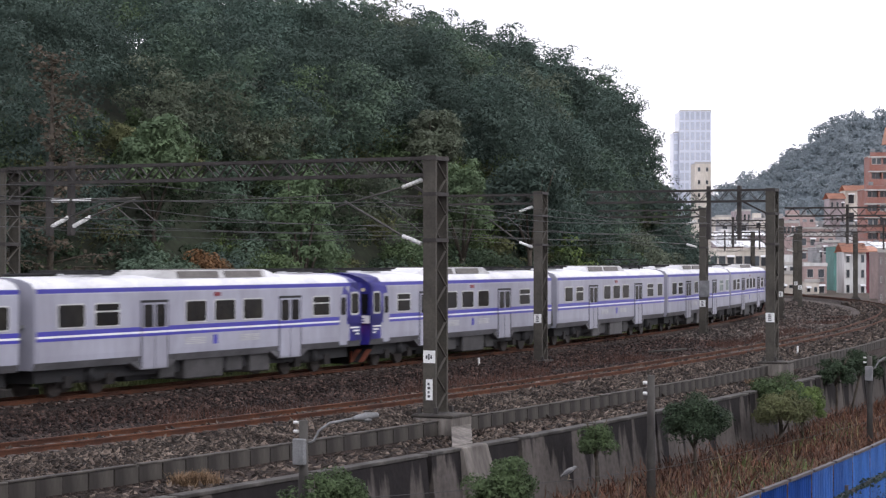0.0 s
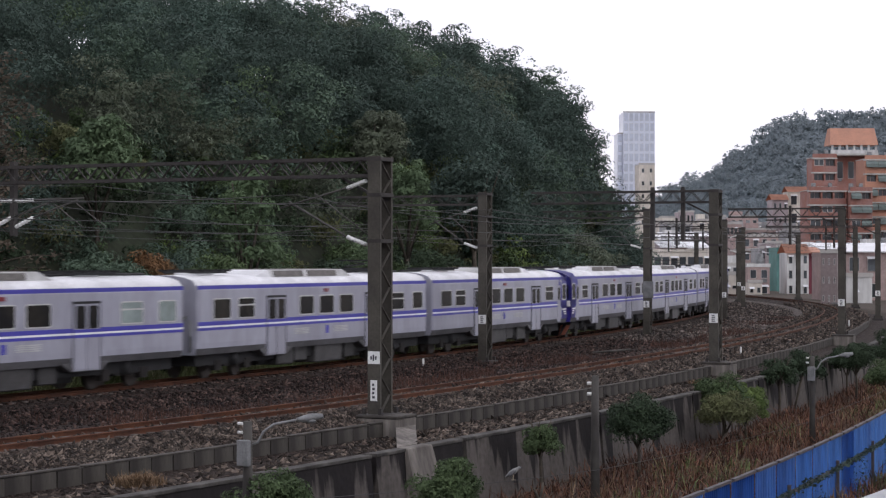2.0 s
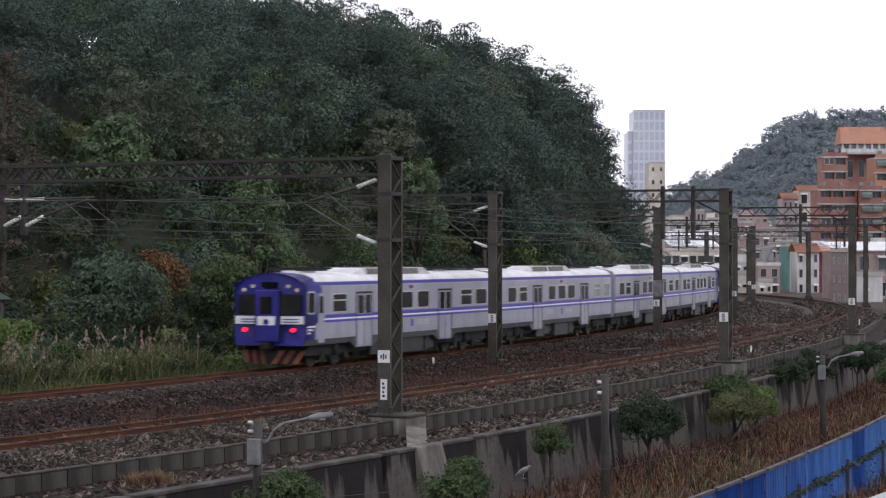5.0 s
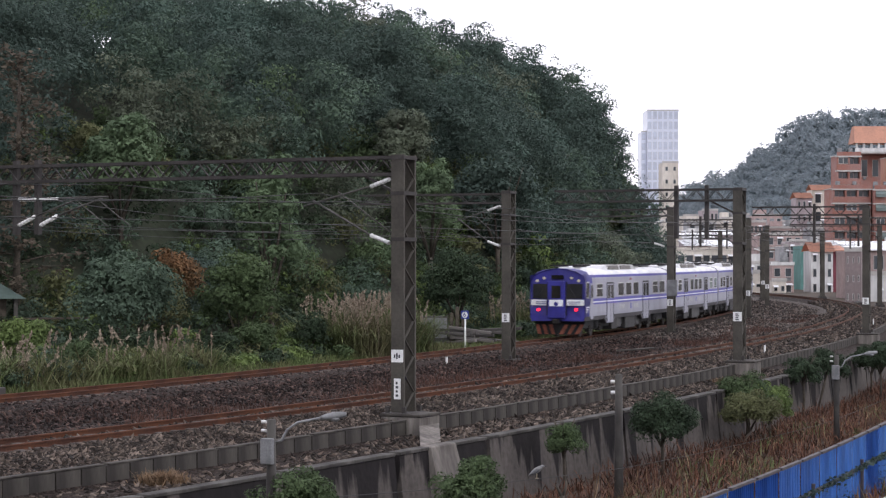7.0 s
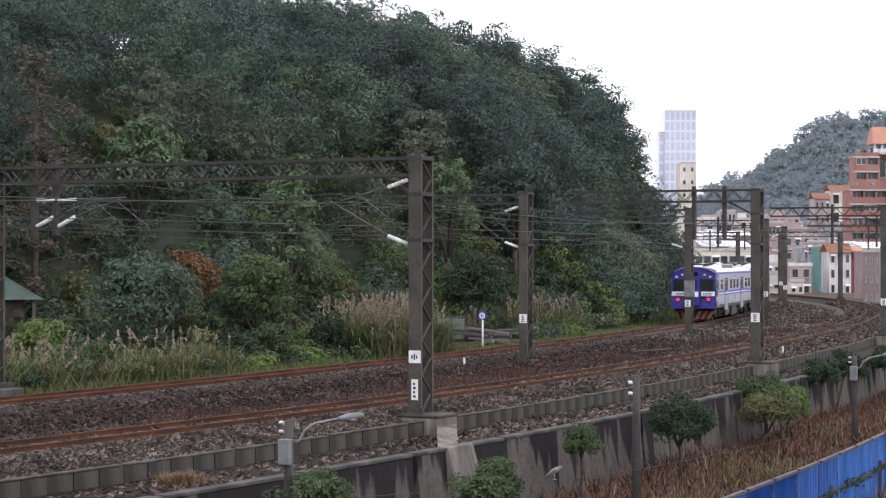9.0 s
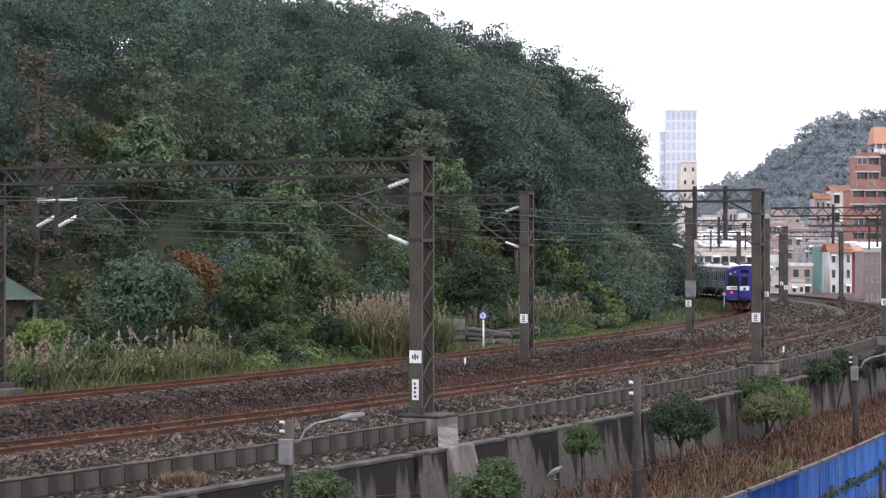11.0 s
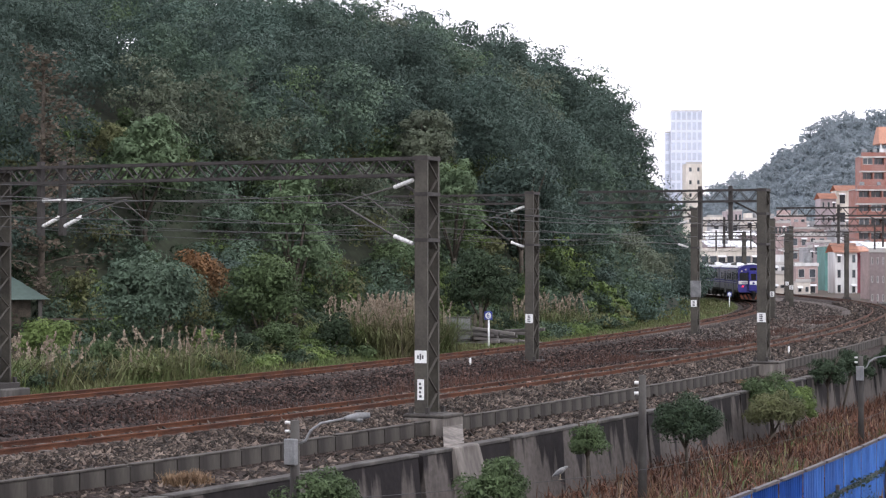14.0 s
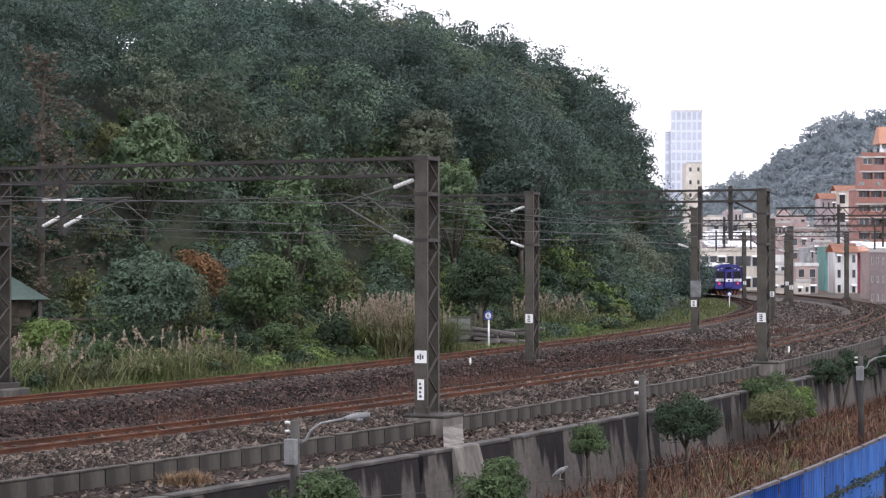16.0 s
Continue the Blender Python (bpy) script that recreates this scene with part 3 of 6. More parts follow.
def car_body(car, cab):
    bm = bmesh.new()
    ys = [U0 + 0.25, U0 + 0.4, U0 + 1.0, U0 + 10, U0 + LEN - 0.1, U0 + LEN]
    if cab:
        ys[0] = U0
    rings = []
    for i, y in enumerate(ys):
        k = 0.965 if (i == 0 and not cab) or i == len(ys) - 1 else 1.0
        dip = (0.24, 0.16, 0.0)[i] if cab and i < 3 else 0.0
        rings.append([bm.verts.new((x * k, y + (0.22 * max(0, (z - 2.3) / 1.3) + 0.12 * (x / HALF) ** 2 if cab and i == 0 else 0), z - (dip * (x / HALF) ** 2 if z > 3.0 else 0))) for x, z in SECTION])
    n = len(SECTION)
    for i, (a, b) in enumerate(zip(rings, rings[1:])):
        for j in range(n):
            k = (j + 1) % n
            f = bm.faces.new((a[j], b[j], b[k], a[k]))
            z = (SECTION[j][1] + SECTION[k][1]) / 2
            f.material_index = 2 if z < 1.12 else 0 if z < 3.25 else 1
            if cab and i < 2 and z > 1.12:
                f.material_index = 3
    rings[0][0].index = 0
    f0 = bm.faces.new(rings[0])
    f0.material_index = 3 if cab else 0
    bm.faces.new(rings[-1][::-1]).material_index = 0
    bmesh.ops.recalc_face_normals(bm, faces=bm.faces[:])
    for f in bm.faces:
        if f.material_index == 1:
            f.smooth = True
    return part("body", bm, [M["body"], M["roof"], M["skirt"], M["mask"]], car, "pale grey car body with white roof and dark skirt")


# along the car, in metres from its rear end: windows (start, end, split) and doors
MID = ([(1.35, 2.5, 0), (3.1, 4.2, 1), (7.75, 8.85, 0), (9.4, 10.55, 0), (11.1, 12.25, 0), (15.9, 17.05, 1), (18.0, 18.95, 0)], [(5.2, 6.55), (13.4, 14.7)])
CAB = ([(2.5, 3.65, 1), (7.1, 8.3, 0), (8.85, 10.05, 0), (10.6, 11.75, 0), (15.4, 16.6, 1), (17.15, 18.4, 0)], [(4.6, 5.95), (12.85, 14.2)])


def car_sides(car, body, cab, pale=()):
    wins, doors = CAB if cab else MID
    for side in (-1, 1):
        x = HALF
        # stripes
        y0, y1 = U0 + (0.9 if cab else 0.28), U0 + LEN - 0.04
        for z0, z1, m, lab in ((3.16, 3.29, "stripe", "blue eaves stripe"), (1.9, 2.04, "stripe", "blue waist stripe"),
                               (1.835, 1.898, "white", "white waist stripe"), (1.74, 1.833, "stripe", "blue waist stripe")):
            xx = x if z1 < 3.2 else x - 0.012
            part("stripe", boxes((min(side * xx, side * (xx + 0.006)), max(side * xx, side * (xx + 0.006)), y0, y1, z0, z1)), M[m], body, lab)
        for i, (a, b, split) in enumerate(wins):
            a, b = U0 + a, U0 + b
            bm = bmesh.new()
            rounded_panel(bm, side, a - 0.05, b + 0.05, 2.1, 2.84, x, 0.012, 0.1)
            fr = part("window", bm, M["rim"], body)
            bm = bmesh.new()
            if split:
                rounded_panel(bm, side, a, b, 2.14, 2.55, x + 0.012, 0.006, 0.06)
                rounded_panel(bm, side, a, b, 2.6, 2.8, x + 0.012, 0.006, 0.06)
            else:
                rounded_panel(bm, side, a, b, 2.14, 2.8, x + 0.012, 0.006, 0.08)
            part("pane", bm, M["pane_pale"] if i in pale else M["glass"], fr, "dark tinted glass")
        for a, b in doors:
            a, b = U0 + a, U0 + b
            c = (a + b) / 2
            # recessed-looking door with a step box that hangs below the body
            bm = bmesh.new()
            v = box(bm, min(side * (x - 0.1), side * (x + 0.014)), max(side * (x - 0.1), side * (x + 0.014)), a - 0.06, b + 0.06, 0.7, 2.86)
            door = part("door", bevel(bm, 0.01, 1), M["body"], body, "double sliding door")
            for p, q in ((a + 0.02, c - 0.02), (c + 0.02, b - 0.02)):
                bm = boxes((min(side * (x + 0.014), side * (x + 0.03)), max(side * (x + 0.014), side * (x + 0.03)), p, q, 0.76, 2.8))
                leaf = part("leaf", bm, M["body"], door)
                bm = bmesh.new()
                rounded_panel(bm, side, p + 0.08, q - 0.06, 2.02, 2.74, x + 0.03, 0.005, 0.06)
                part("pane", bm, M["glass"], leaf)
            for y in (a - 0.05, c, b + 0.05):
                part("door_gap", boxes((min(side * (x + 0.012), side * (x + 0.034)), max(side * (x + 0.012), side * (x + 0.034)), y - 0.009, y + 0.009, 0.72, 2.84)), M["skirt"], door)
            part("lintel", boxes((min(side * (x + 0.012), side * (x + 0.036)), max(side * (x + 0.012), side * (x + 0.036)), a - 0.06, b + 0.06, 2.8, 2.88)), M["dark"], door)
            for z0, z1, m in ((1.9, 2.0, "stripe"), (1.835, 1.898, "white"), (1.74, 1.833, "stripe")):
                part("door_stripe", boxes((min(side * (x + 0.03), side * (x + 0.035)), max(side * (x + 0.03), side * (x + 0.035)), a - 0.05, b + 0.05, z0, z1)), M[m], door)
            bm = bmesh.new()
            for v in box(bm, min(side * 1.0, side * 1.43), max(side * 1.0, side * 1.43), a - 0.6, b + 0.6, 0.68, 0.95):
                if v.co.z < 0.8:
                    v.co.y += 0.5 if v.co.y < c else -0.5
            part("step_box", bm, M["skirt"], body)
        part("door_lamp", boxes((min(side * x, side * (x + 0.03)), max(side * x, side * (x + 0.03)), U0 + 9.75, U0 + 10.1, 2.95, 3.08)), M["red_lamp"], body, "small red side lamp")
        for a in (7.3, 10.6):
            bm = bmesh.new()
            for k in range(4):
                box(bm, min(side * x, side * (x + 0.012)), max(side * x, side * (x + 0.012)), U0 + a, U0 + a + 1.2, 1.4 + 0.06 * k, 1.435 + 0.06 * k)
            tagged(part("louvre", bm, M["ac"], body, "slatted grey vent"), kind="stuff")
        part("plate", boxes((min(side * x, side * (x + 0.008)), max(side * x, side * (x + 0.008)), U0 + 9.9, U0 + 10.15, 1.36, 1.66)), M["stripe"], body, "small blue marking bar")


def car_under(car):
    for c in (3.2, 16.5):
        y = U0 + c
        bg = thing_part("bogie", car)
        bm = bmesh.new()
        for side in (-1, 1):
            bar(bm, (side * 0.98, y - 1.5, 0.56), (side * 0.98, y + 1.5, 0.56), 0.12, 0.22)
            for dy in (-1.05, 1.05):
                box(bm, side * 1.04 - 0.12, side * 1.04 + 0.12, y + dy - 0.2, y + dy + 0.2, 0.3, 0.66)
        box(bm, -1.05, 1.05, y - 0.28, y + 0.28, 0.45, 0.95)
        box(bm, -1.1, 1.1, y - 0.55, y + 0.55, 0.42, 0.6)
        tagged(bg, "dusty dark iron bogie")
        bogie = part("bogie_frame", bm, M["bogie"], bg)
        bogie.matrix_basis = Matrix()
        for dy in (-1.05, 1.05):
            for side in (-0.57, 0.57):
                bm = bmesh.new()
                s = 1 if side > 0 else -1
                tube(bm, [(side - s * 0.04, y + dy, 0.43), (side + s * 0.01, y + dy, 0.43)], 0.45, 20)
                tube(bm, [(side + s * 0.01, y + dy, 0.43), (side + s * 0.09, y + dy, 0.43)], 0.42, 20)
                part("wheel", bm, M["wheel"], bg)
        for side in (-1, 1):
            bm = bmesh.new()
            tube(bm, [(side * 1.12, y, 0.46), (side * 1.12, y, 0.9)], 0.17, 12)
            part("air_spring", bm, M["dark"], bg)
    for i, (a, b, x0, x1, z0) in enumerate(((6.3, 7.6, -1.25, 1.25, 0.28), (7.9, 8.9, -1.15, 1.15, 0.36), (9.3, 11.6, -1.28, 1.28, 0.24), (12.0, 12.9, -1.2, 1.2, 0.32))):
        part("equipment_box", bevel(boxes((x0, x1, U0 + a, U0 + b, z0, 0.93)), 0.04, 1), M["box"], car, "grey underfloor equipment box")
    # blackened underframe and an added block stand in for shade under the floor
    part("underframe", boxes((-1.12, 1.12, U0 + 0.6, U0 + LEN - 0.3, 0.5, 0.93)), M["dark"], car)
    part("tank", boxes((-0.8, 0.8, U0 + 5.6, U0 + 14.2, 0.3, 0.51)), M["dark"], car)


def thing_part(name, parent):
    """A small pivot block that carries the pieces of a bogie."""
    bm = boxes((-0.2, 0.2, -0.2, 0.2, 0.7, 0.9))
    return part(name, bm, M["bogie"], parent)


def car_roof(car, body, panto):
    bm = bmesh.new()
    prof = [(-1.05, 3.5), (-0.95, 3.82), (0.95, 3.82), (1.05, 3.5)]
    a, b = U0 + 6.2, U0 + 12.3
    rings = [[bm.verts.new((x, y, z if k else 3.5)) for x, z in prof] for y, k in ((a - 1.3, 0), (a, 1), (b, 1), (b + 0.7, 0))]
    for i, (p, q) in enumerate(zip(rings, rings[1:])):
        for j in range(3):
            bm.faces.new((p[j], p[j + 1], q[j + 1], q[j])).material_index = 1 if i == 0 else 0
    bmesh.ops.recalc_face_normals(bm, faces=bm.faces[:])
    unit = part("air_conditioner", bm, [M["ac"], M["roof"]], car, "grey roof unit with dark grilles")
    for y0, y1 in ((a + 0.3, a + 2.6), (a + 3.0, a + 5.4)):
        part("grille", boxes((-0.8, 0.8, y0, y1, 3.82, 3.84)), M["grille"], unit)
        for side in (-1, 1):
            bm = bmesh.new()
            for v in box(bm, min(side * 0.97, side * 1.06), max(side * 0.97, side * 1.06), y0, y1, 3.56, 3.78):
                v.co.x -= side * (v.co.z - 3.56) * 0.3
            part("grille", bm, M["grille"], unit)
    for y in (U0 + 2.5, U0 + 15.5):
        part("roof_vent", bevel(boxes((-0.45, 0.45, y - 0.6, y + 0.6, 3.6, 3.72)), 0.04, 1), M["roof"], car)
    if panto:
        y = U0 + 16.6
        bm = bmesh.new()
        for side in (-0.55, 0.55):
            bar(bm, (side, y - 1.0, 3.82), (side, y + 1.0, 3.82), 0.07)
            for dy in (-0.9, 0.9):
                tube(bm, [(side, y + dy, 3.6), (side, y + dy, 3.82)], 0.06, 8)
            bar(bm, (side, y - 0.9, 3.9), (side * 0.9, y + 1.0, 4.02), 0.05)
            bar(bm, (side * 0.9, y + 1.0, 4.02), (side * 0.8, y - 0.7, 4.12), 0.04)
        for dy in (-0.8, -0.55):
            bar(bm, (-0.9, y + dy, 4.16), (0.9, y + dy, 4.16), 0.05)
        tagged(part("pantograph", bm, M["dark"], car, "folded dark pantograph"), kind="stuff")
    for y in (U0 + 2.6, U0 + 15.6):
        bm = bmesh.new()
        for x in (-0.5, 0.5):
            bar(bm, (x, y - 1.3, 3.74), (x, y + 1.3, 3.74), 0.08)
        for k in range(5):
            bar(bm, (-0.75, y - 1.2 + 0.6 * k, 3.8), (0.75, y - 1.2 + 0.6 * k, 3.8), 0.07)
        tagged(part("roof_rack", bm, M["dark"], car, "dark roof conduit rack"), kind="stuff")
    bm = bmesh.new()
    tube(bm, [(0.4, U0 + 13.2, 3.68), (0.4, U0 + 15, 3.72), (0.4, U0 + 18.6, 3.7)], 0.05, 6)
    part("roof_cable", bm, M["dark"], car)


def car_ends(car, cab):
    for end, y in ((0, U0 + 0.25), (1, U0 + LEN)):
        if cab and end == 0:
            continue
        y0, y1 = (y - 0.28, y + 0.02) if end == 0 else (y - 0.02, y + 0.28)
        part("gangway", bevel(boxes((-0.55, 0.55, y0, y1, 0.95, 3.1)), 0.05, 1), M["dark"], car, "black rubber gangway bellows")
        bm = bmesh.new()
        for side in (-1, 1):
            bar(bm, (side * 1.0, (y0 + y1) / 2 - 0.1, 2.2), (side * 1.0, (y0 + y1) / 2 + 0.1, 2.2), 0.1)
        tube(bm, [(1.15, y - 0.02, 1.0), (1.15, y + 0.03, 2.1)], 0.05, 6)
        tagged(part("jumper_cable", bm, M["galv"], car), kind="stuff")


def cab_front(car, body):
    """Blue flat front with a gangway door, at the rear end of the cab car's own space."""
    y = U0
    # blue side flash behind the front
    for side in (-1, 1):
        bm = bmesh.new()
        pts = [(0.1, 3.3), (1.25, 3.3), (1.5, 3.1), (1.62, 2.7), (1.66, 2.2), (1.62, 2.04), (0.1, 2.04)]
        lo = [(0.1, 2.04), (1.62, 2.04), (1.1, 1.8), (0.75, 1.4), (0.6, 1.12), (0.1, 1.12)]
        for poly in (pts, lo):
            v = [bm.verts.new((side * (HALF + 0.008 - (0.02 if z > 3.15 else 0)), y + a, z)) for a, z in poly]
            bm.faces.new(v if side < 0 else v[::-1])
        bmesh.ops.solidify(bm, geom=bm.faces[:], thickness=0.004)
        tagged(part("side_flash", bm, M["mask"], body, "blue flash on the cab side"), kind="stuff")
        bm = bmesh.new()
        rounded_panel(bm, side, y + 0.3, y + 0.95, 2.08, 2.95, HALF + 0.01, 0.01, 0.12)
        w = part("cab_window", bm, M["rim"], body)
        bm = bmesh.new()
        rounded_panel(bm, side, y + 0.36, y + 0.89, 2.14, 2.89, HALF + 0.02, 0.006, 0.1)
        part("pane", bm, M["glass"], w)
        bm = bmesh.new()
        rounded_panel(bm, side, y + 1.2, y + 1.75, 0.98, 2.86, HALF + 0.002, 0.008, 0.05)
        d = part("cab_door", bm, M["body"], body)
        bm = bmesh.new()
        rounded_panel(bm, side, y + 1.3, y + 1.65, 2.1, 2.75, HALF + 0.012, 0.006, 0.06)
        part("pane", bm, M["glass"], d)
        for k in range(3):
            part("whisker", boxes((min(side * (HALF + 0.014), side * (HALF + 0.02)), max(side * (HALF + 0.014), side * (HALF + 0.02)), y + 0.3, y + 0.95 - 0.2 * k, 1.58 - 0.12 * k, 1.64 - 0.12 * k)), M["white"], body)
    # windscreen panes, lean like the front
    for side in (-1, 1):
        x0, x1 = (0.5, 1.2) if side > 0 else (-1.2, -0.5)
        f = lambda z, x: y + 0.22 * max(0, (z - 2.3) / 1.3) + 0.12 * (x / HALF) ** 2
        for name, a, b, z0, z1, m, t, lab in (("windscreen", x0 - (0.08 if side < 0 else 0), x1 + (0.08 if side > 0 else 0), 2.08, 2.84, "glass", 0.05, "dark cab windscreen"),
                                              ("white_band", x0 - (0.06 if side < 0 else 0), x1 + (0.18 if side > 0 else 0) , 1.72, 2.02, "white", 0.045, "white band across the blue front")):
            if name == "white_band" and side < 0:
                a = -1.38
            bm = bmesh.new()
            for v in box(bm, a, b, 0, 0.09, z0, z1):
                v.co.y = f(v.co.z, v.co.x) - t + v.co.y
            part(name, bm, M[m], body, lab)
        for k in range(2):
            bm = bmesh.new()
            for v in box(bm, x0 + 0.1, x1, 0, 0.02, 1.78 + 0.1 * k, 1.82 + 0.1 * k):
                v.co.y += f(v.co.z, v.co.x) - 0.06
            part("band_line", bm, M["mask"], body)
        bm = bmesh.new()
        xc = side * 0.98
        tube(bm, [(xc, f(1.5, xc) - 0.06, 1.5), (xc, f(1.5, xc) + 0.05, 1.5)], 0.085, 14)
        part("tail_light", bm, M["tail"], body, "glowing red tail light")
        for dx, r in ((0.72, 0.07), (1.08, 0.075)):
            bm = bmesh.new()
            zc = 3.14 if dx < 0.9 else 3.0
            tube(bm, [(side * dx, f(zc, dx) - 0.04, zc), (side * dx, f(zc, dx) + 0.06, zc)], r, 12)
            part("headlight", bm, M["head"], body, "round unlit headlight")
        bm = bmesh.new()
        bar(bm, (side * 0.5, y - 0.07, 1.2), (side * 0.5, y + 0.02, 2.95), 0.05)
        part("handrail", bm, M["dark"], body)
        bm = bmesh.new()
        tube(bm, [(side * 1.0, y - 0.05, 2.1), (side * 0.7, y - 0.02, 2.6)], 0.012, 5)
        part("wiper", bm, M["dark"], body)
    surround = part("gangway_frame", bevel(boxes((-0.46, 0.46, y - 0.16, y + 0.1, 1.05, 3.0)), 0.03, 1), M["mask"], body, "blue gangway surround")
    part("gangway_door", boxes((-0.36, 0.36, y - 0.175, y - 0.15, 1.12, 2.9)), M["mask"], surround)
    part("door_window", boxes((-0.24, 0.24, y - 0.185, y - 0.17, 2.1, 2.75)), M["glass"], surround)
    part("white_panel", boxes((-0.36, 0.36, y - 0.186, y - 0.172, 1.68, 2.02)), M["white"], surround)
    bm = bmesh.new()
    tube(bm, [(0, y - 0.2, 1.8), (0, y - 0.18, 1.8)], 0.11, 14)
    part("emblem", bm, M["mask"], surround, "plain round dark emblem")
    part("destination_box", boxes((-0.3, 0.3, y + 0.05, y + 0.2, 3.1, 3.3)), M["glass"], body)
    # guard with chevrons
    bm = bmesh.new()
    lo = [bm.verts.new((x, y + 0.35 + 0.25 * abs(x) - (0.3 if z < 0.5 else 0), z)) for x, z in ((-1.32, 0.9), (0, 0.9), (1.32, 0.9), (1.05, 0.2), (0, 0.2), (-1.05, 0.2))]
    bm.faces.new((lo[0], lo[1], lo[4], lo[5]))
    bm.faces.new((lo[1], lo[2], lo[3], lo[4]))
    bmesh.ops.solidify(bm, geom=bm.faces[:], thickness=0.05)
    guard = part("pilot_guard", bm, M["dark"], car, "dark pilot guard with orange chevrons")
    for side in (-1, 1):
        for k in range(3):
            bm = bmesh.new()
            x0 = side * (0.1 + 0.38 * k)
            g = lambda x, z: y + 0.35 + 0.25 * abs(x) - 0.3 * (0.9 - z) / 0.7 - 0.06
            v = [bm.verts.new((x, g(x, z), z)) for x, z in ((x0, 0.22), (x0 + side * 0.2, 0.22), (x0 + side * 0.42, 0.72), (x0 + side * 0.22, 0.72))]
            bm.faces.new(v)
            bmesh.ops.solidify(bm, geom=bm.faces[:], thickness=0.012)
            part("chevron", bm, M["orange"], guard)
    bm = boxes((-0.14, 0.14, y - 0.4, y + 0.6, 0.78, 1.02))
    part("coupler", bevel(bm, 0.03, 1), M["bogie"], car)
    # blue brow on the roof
    bm = bmesh.new()
    top = [(x, z) for x, z in SECTION if z > 3.2]
    ring = [[bm.verts.new((x * 1.004, y + yy, z + 0.006 - dip * (x / HALF) ** 2)) for x, z in top] for yy, dip in ((0.16, 0.21), (0.4, 0.16), (1.0, 0.0))]
    for a, b in zip(ring, ring[1:]):
        for j in range(len(top) - 1):
            bm.faces.new((a[j], a[j + 1], b[j + 1], b[j]))
    bmesh.ops.solidify(bm, geom=bm.faces[:], thickness=-0.004)
    part("brow", bm, M["mask"], body, "blue roof brow")


def train_car(cab, panto, label, pale=()):
    car = thing("train_car", label, "train car", "cars of the passing train")
    body = car_body(car, cab)
    car_sides(car, body, cab, pale)
    car_under(car)
    car_roof(car, body, panto)
    car_ends(car, cab)
    if cab:
        cab_front(car, body)
    for ob in car.children_recursive:
        ob.data.transform(Matrix.Diagonal((1, 1, 0.967, 1)))
    for me in {ob.data for ob in car.children_recursive}:
        me.update()
    return car


GREY = "pale grey and blue commuter train car on the far track"
cab_car = train_car(True, False, "blue-fronted cab car of the grey commuter train, red tail lights")
mid_car = train_car(False, False, GREY, (5, 6))
panto_car = train_car(False, True, "pale grey and blue commuter train car with folded roof pantograph")
# from the rear: (car, turned end for end)
CARS = [(cab_car, 0), (mid_car, 0), (panto_car, 0), (copy_thing(cab_car, Matrix()), 1),
        (copy_thing(cab_car, Matrix()), 0), (copy_thing(panto_car, Matrix()), 0), (copy_thing(mid_car, Matrix()), 0), (copy_thing(cab_car, Matrix()), 1)]


def train_at(t):
    """Where the train's rear end stands on the line."""
    return 1.58281e-4 * t ** 5 - 5.573154e-3 * t ** 4 + 0.0548545 * t ** 3 - 0.200537 * t ** 2 + 15.902253 * t - 58.626849


def car_pose(s, turned):
    a, b = on_line(s + 3.1, 0), on_line(s + 16.9, 0)
    way = (b - a).normalized()
    side = way.cross((0, 0, 1)).normalized()
    if turned:
        way, side = -way, -side
    m = Matrix((side, way, side.cross(way))).transposed().to_4x4()
    m.translation = (a + b) / 2
    return m


# ---- woods ----
def leaf_cloud(rng, c, size, flat=0.35):
    """Quads of about `size` metres, turned at random, at the points c."""
    n = len(c)
    t = rng.normal(size=(n, 3))
    t[:, 2] *= flat
    t /= np.linalg.norm(t, axis=1, keepdims=True)
    u = np.cross(t, rng.normal(size=(n, 3)) + (0, 0, 1.2))
    u /= np.linalg.norm(u, axis=1, keepdims=True)
    w = np.cross(t, u)
    a = (size * (0.6 + 0.8 * rng.random(n)))[:, None]
    v = np.stack([c - t * a * 0.55, c - u * a * 0.34 + w * a * 0.1, c + t * a * 0.55 - w * a * 0.12, c + u * a * 0.34 + w * a * 0.1], 1)
    return v.reshape(-1, 3)


def tris_of(n):
    return np.arange(n * 3).reshape(-1, 3)


def quads_of(n, start=0):
    return (np.arange(n * 4) + start).reshape(-1, 4)


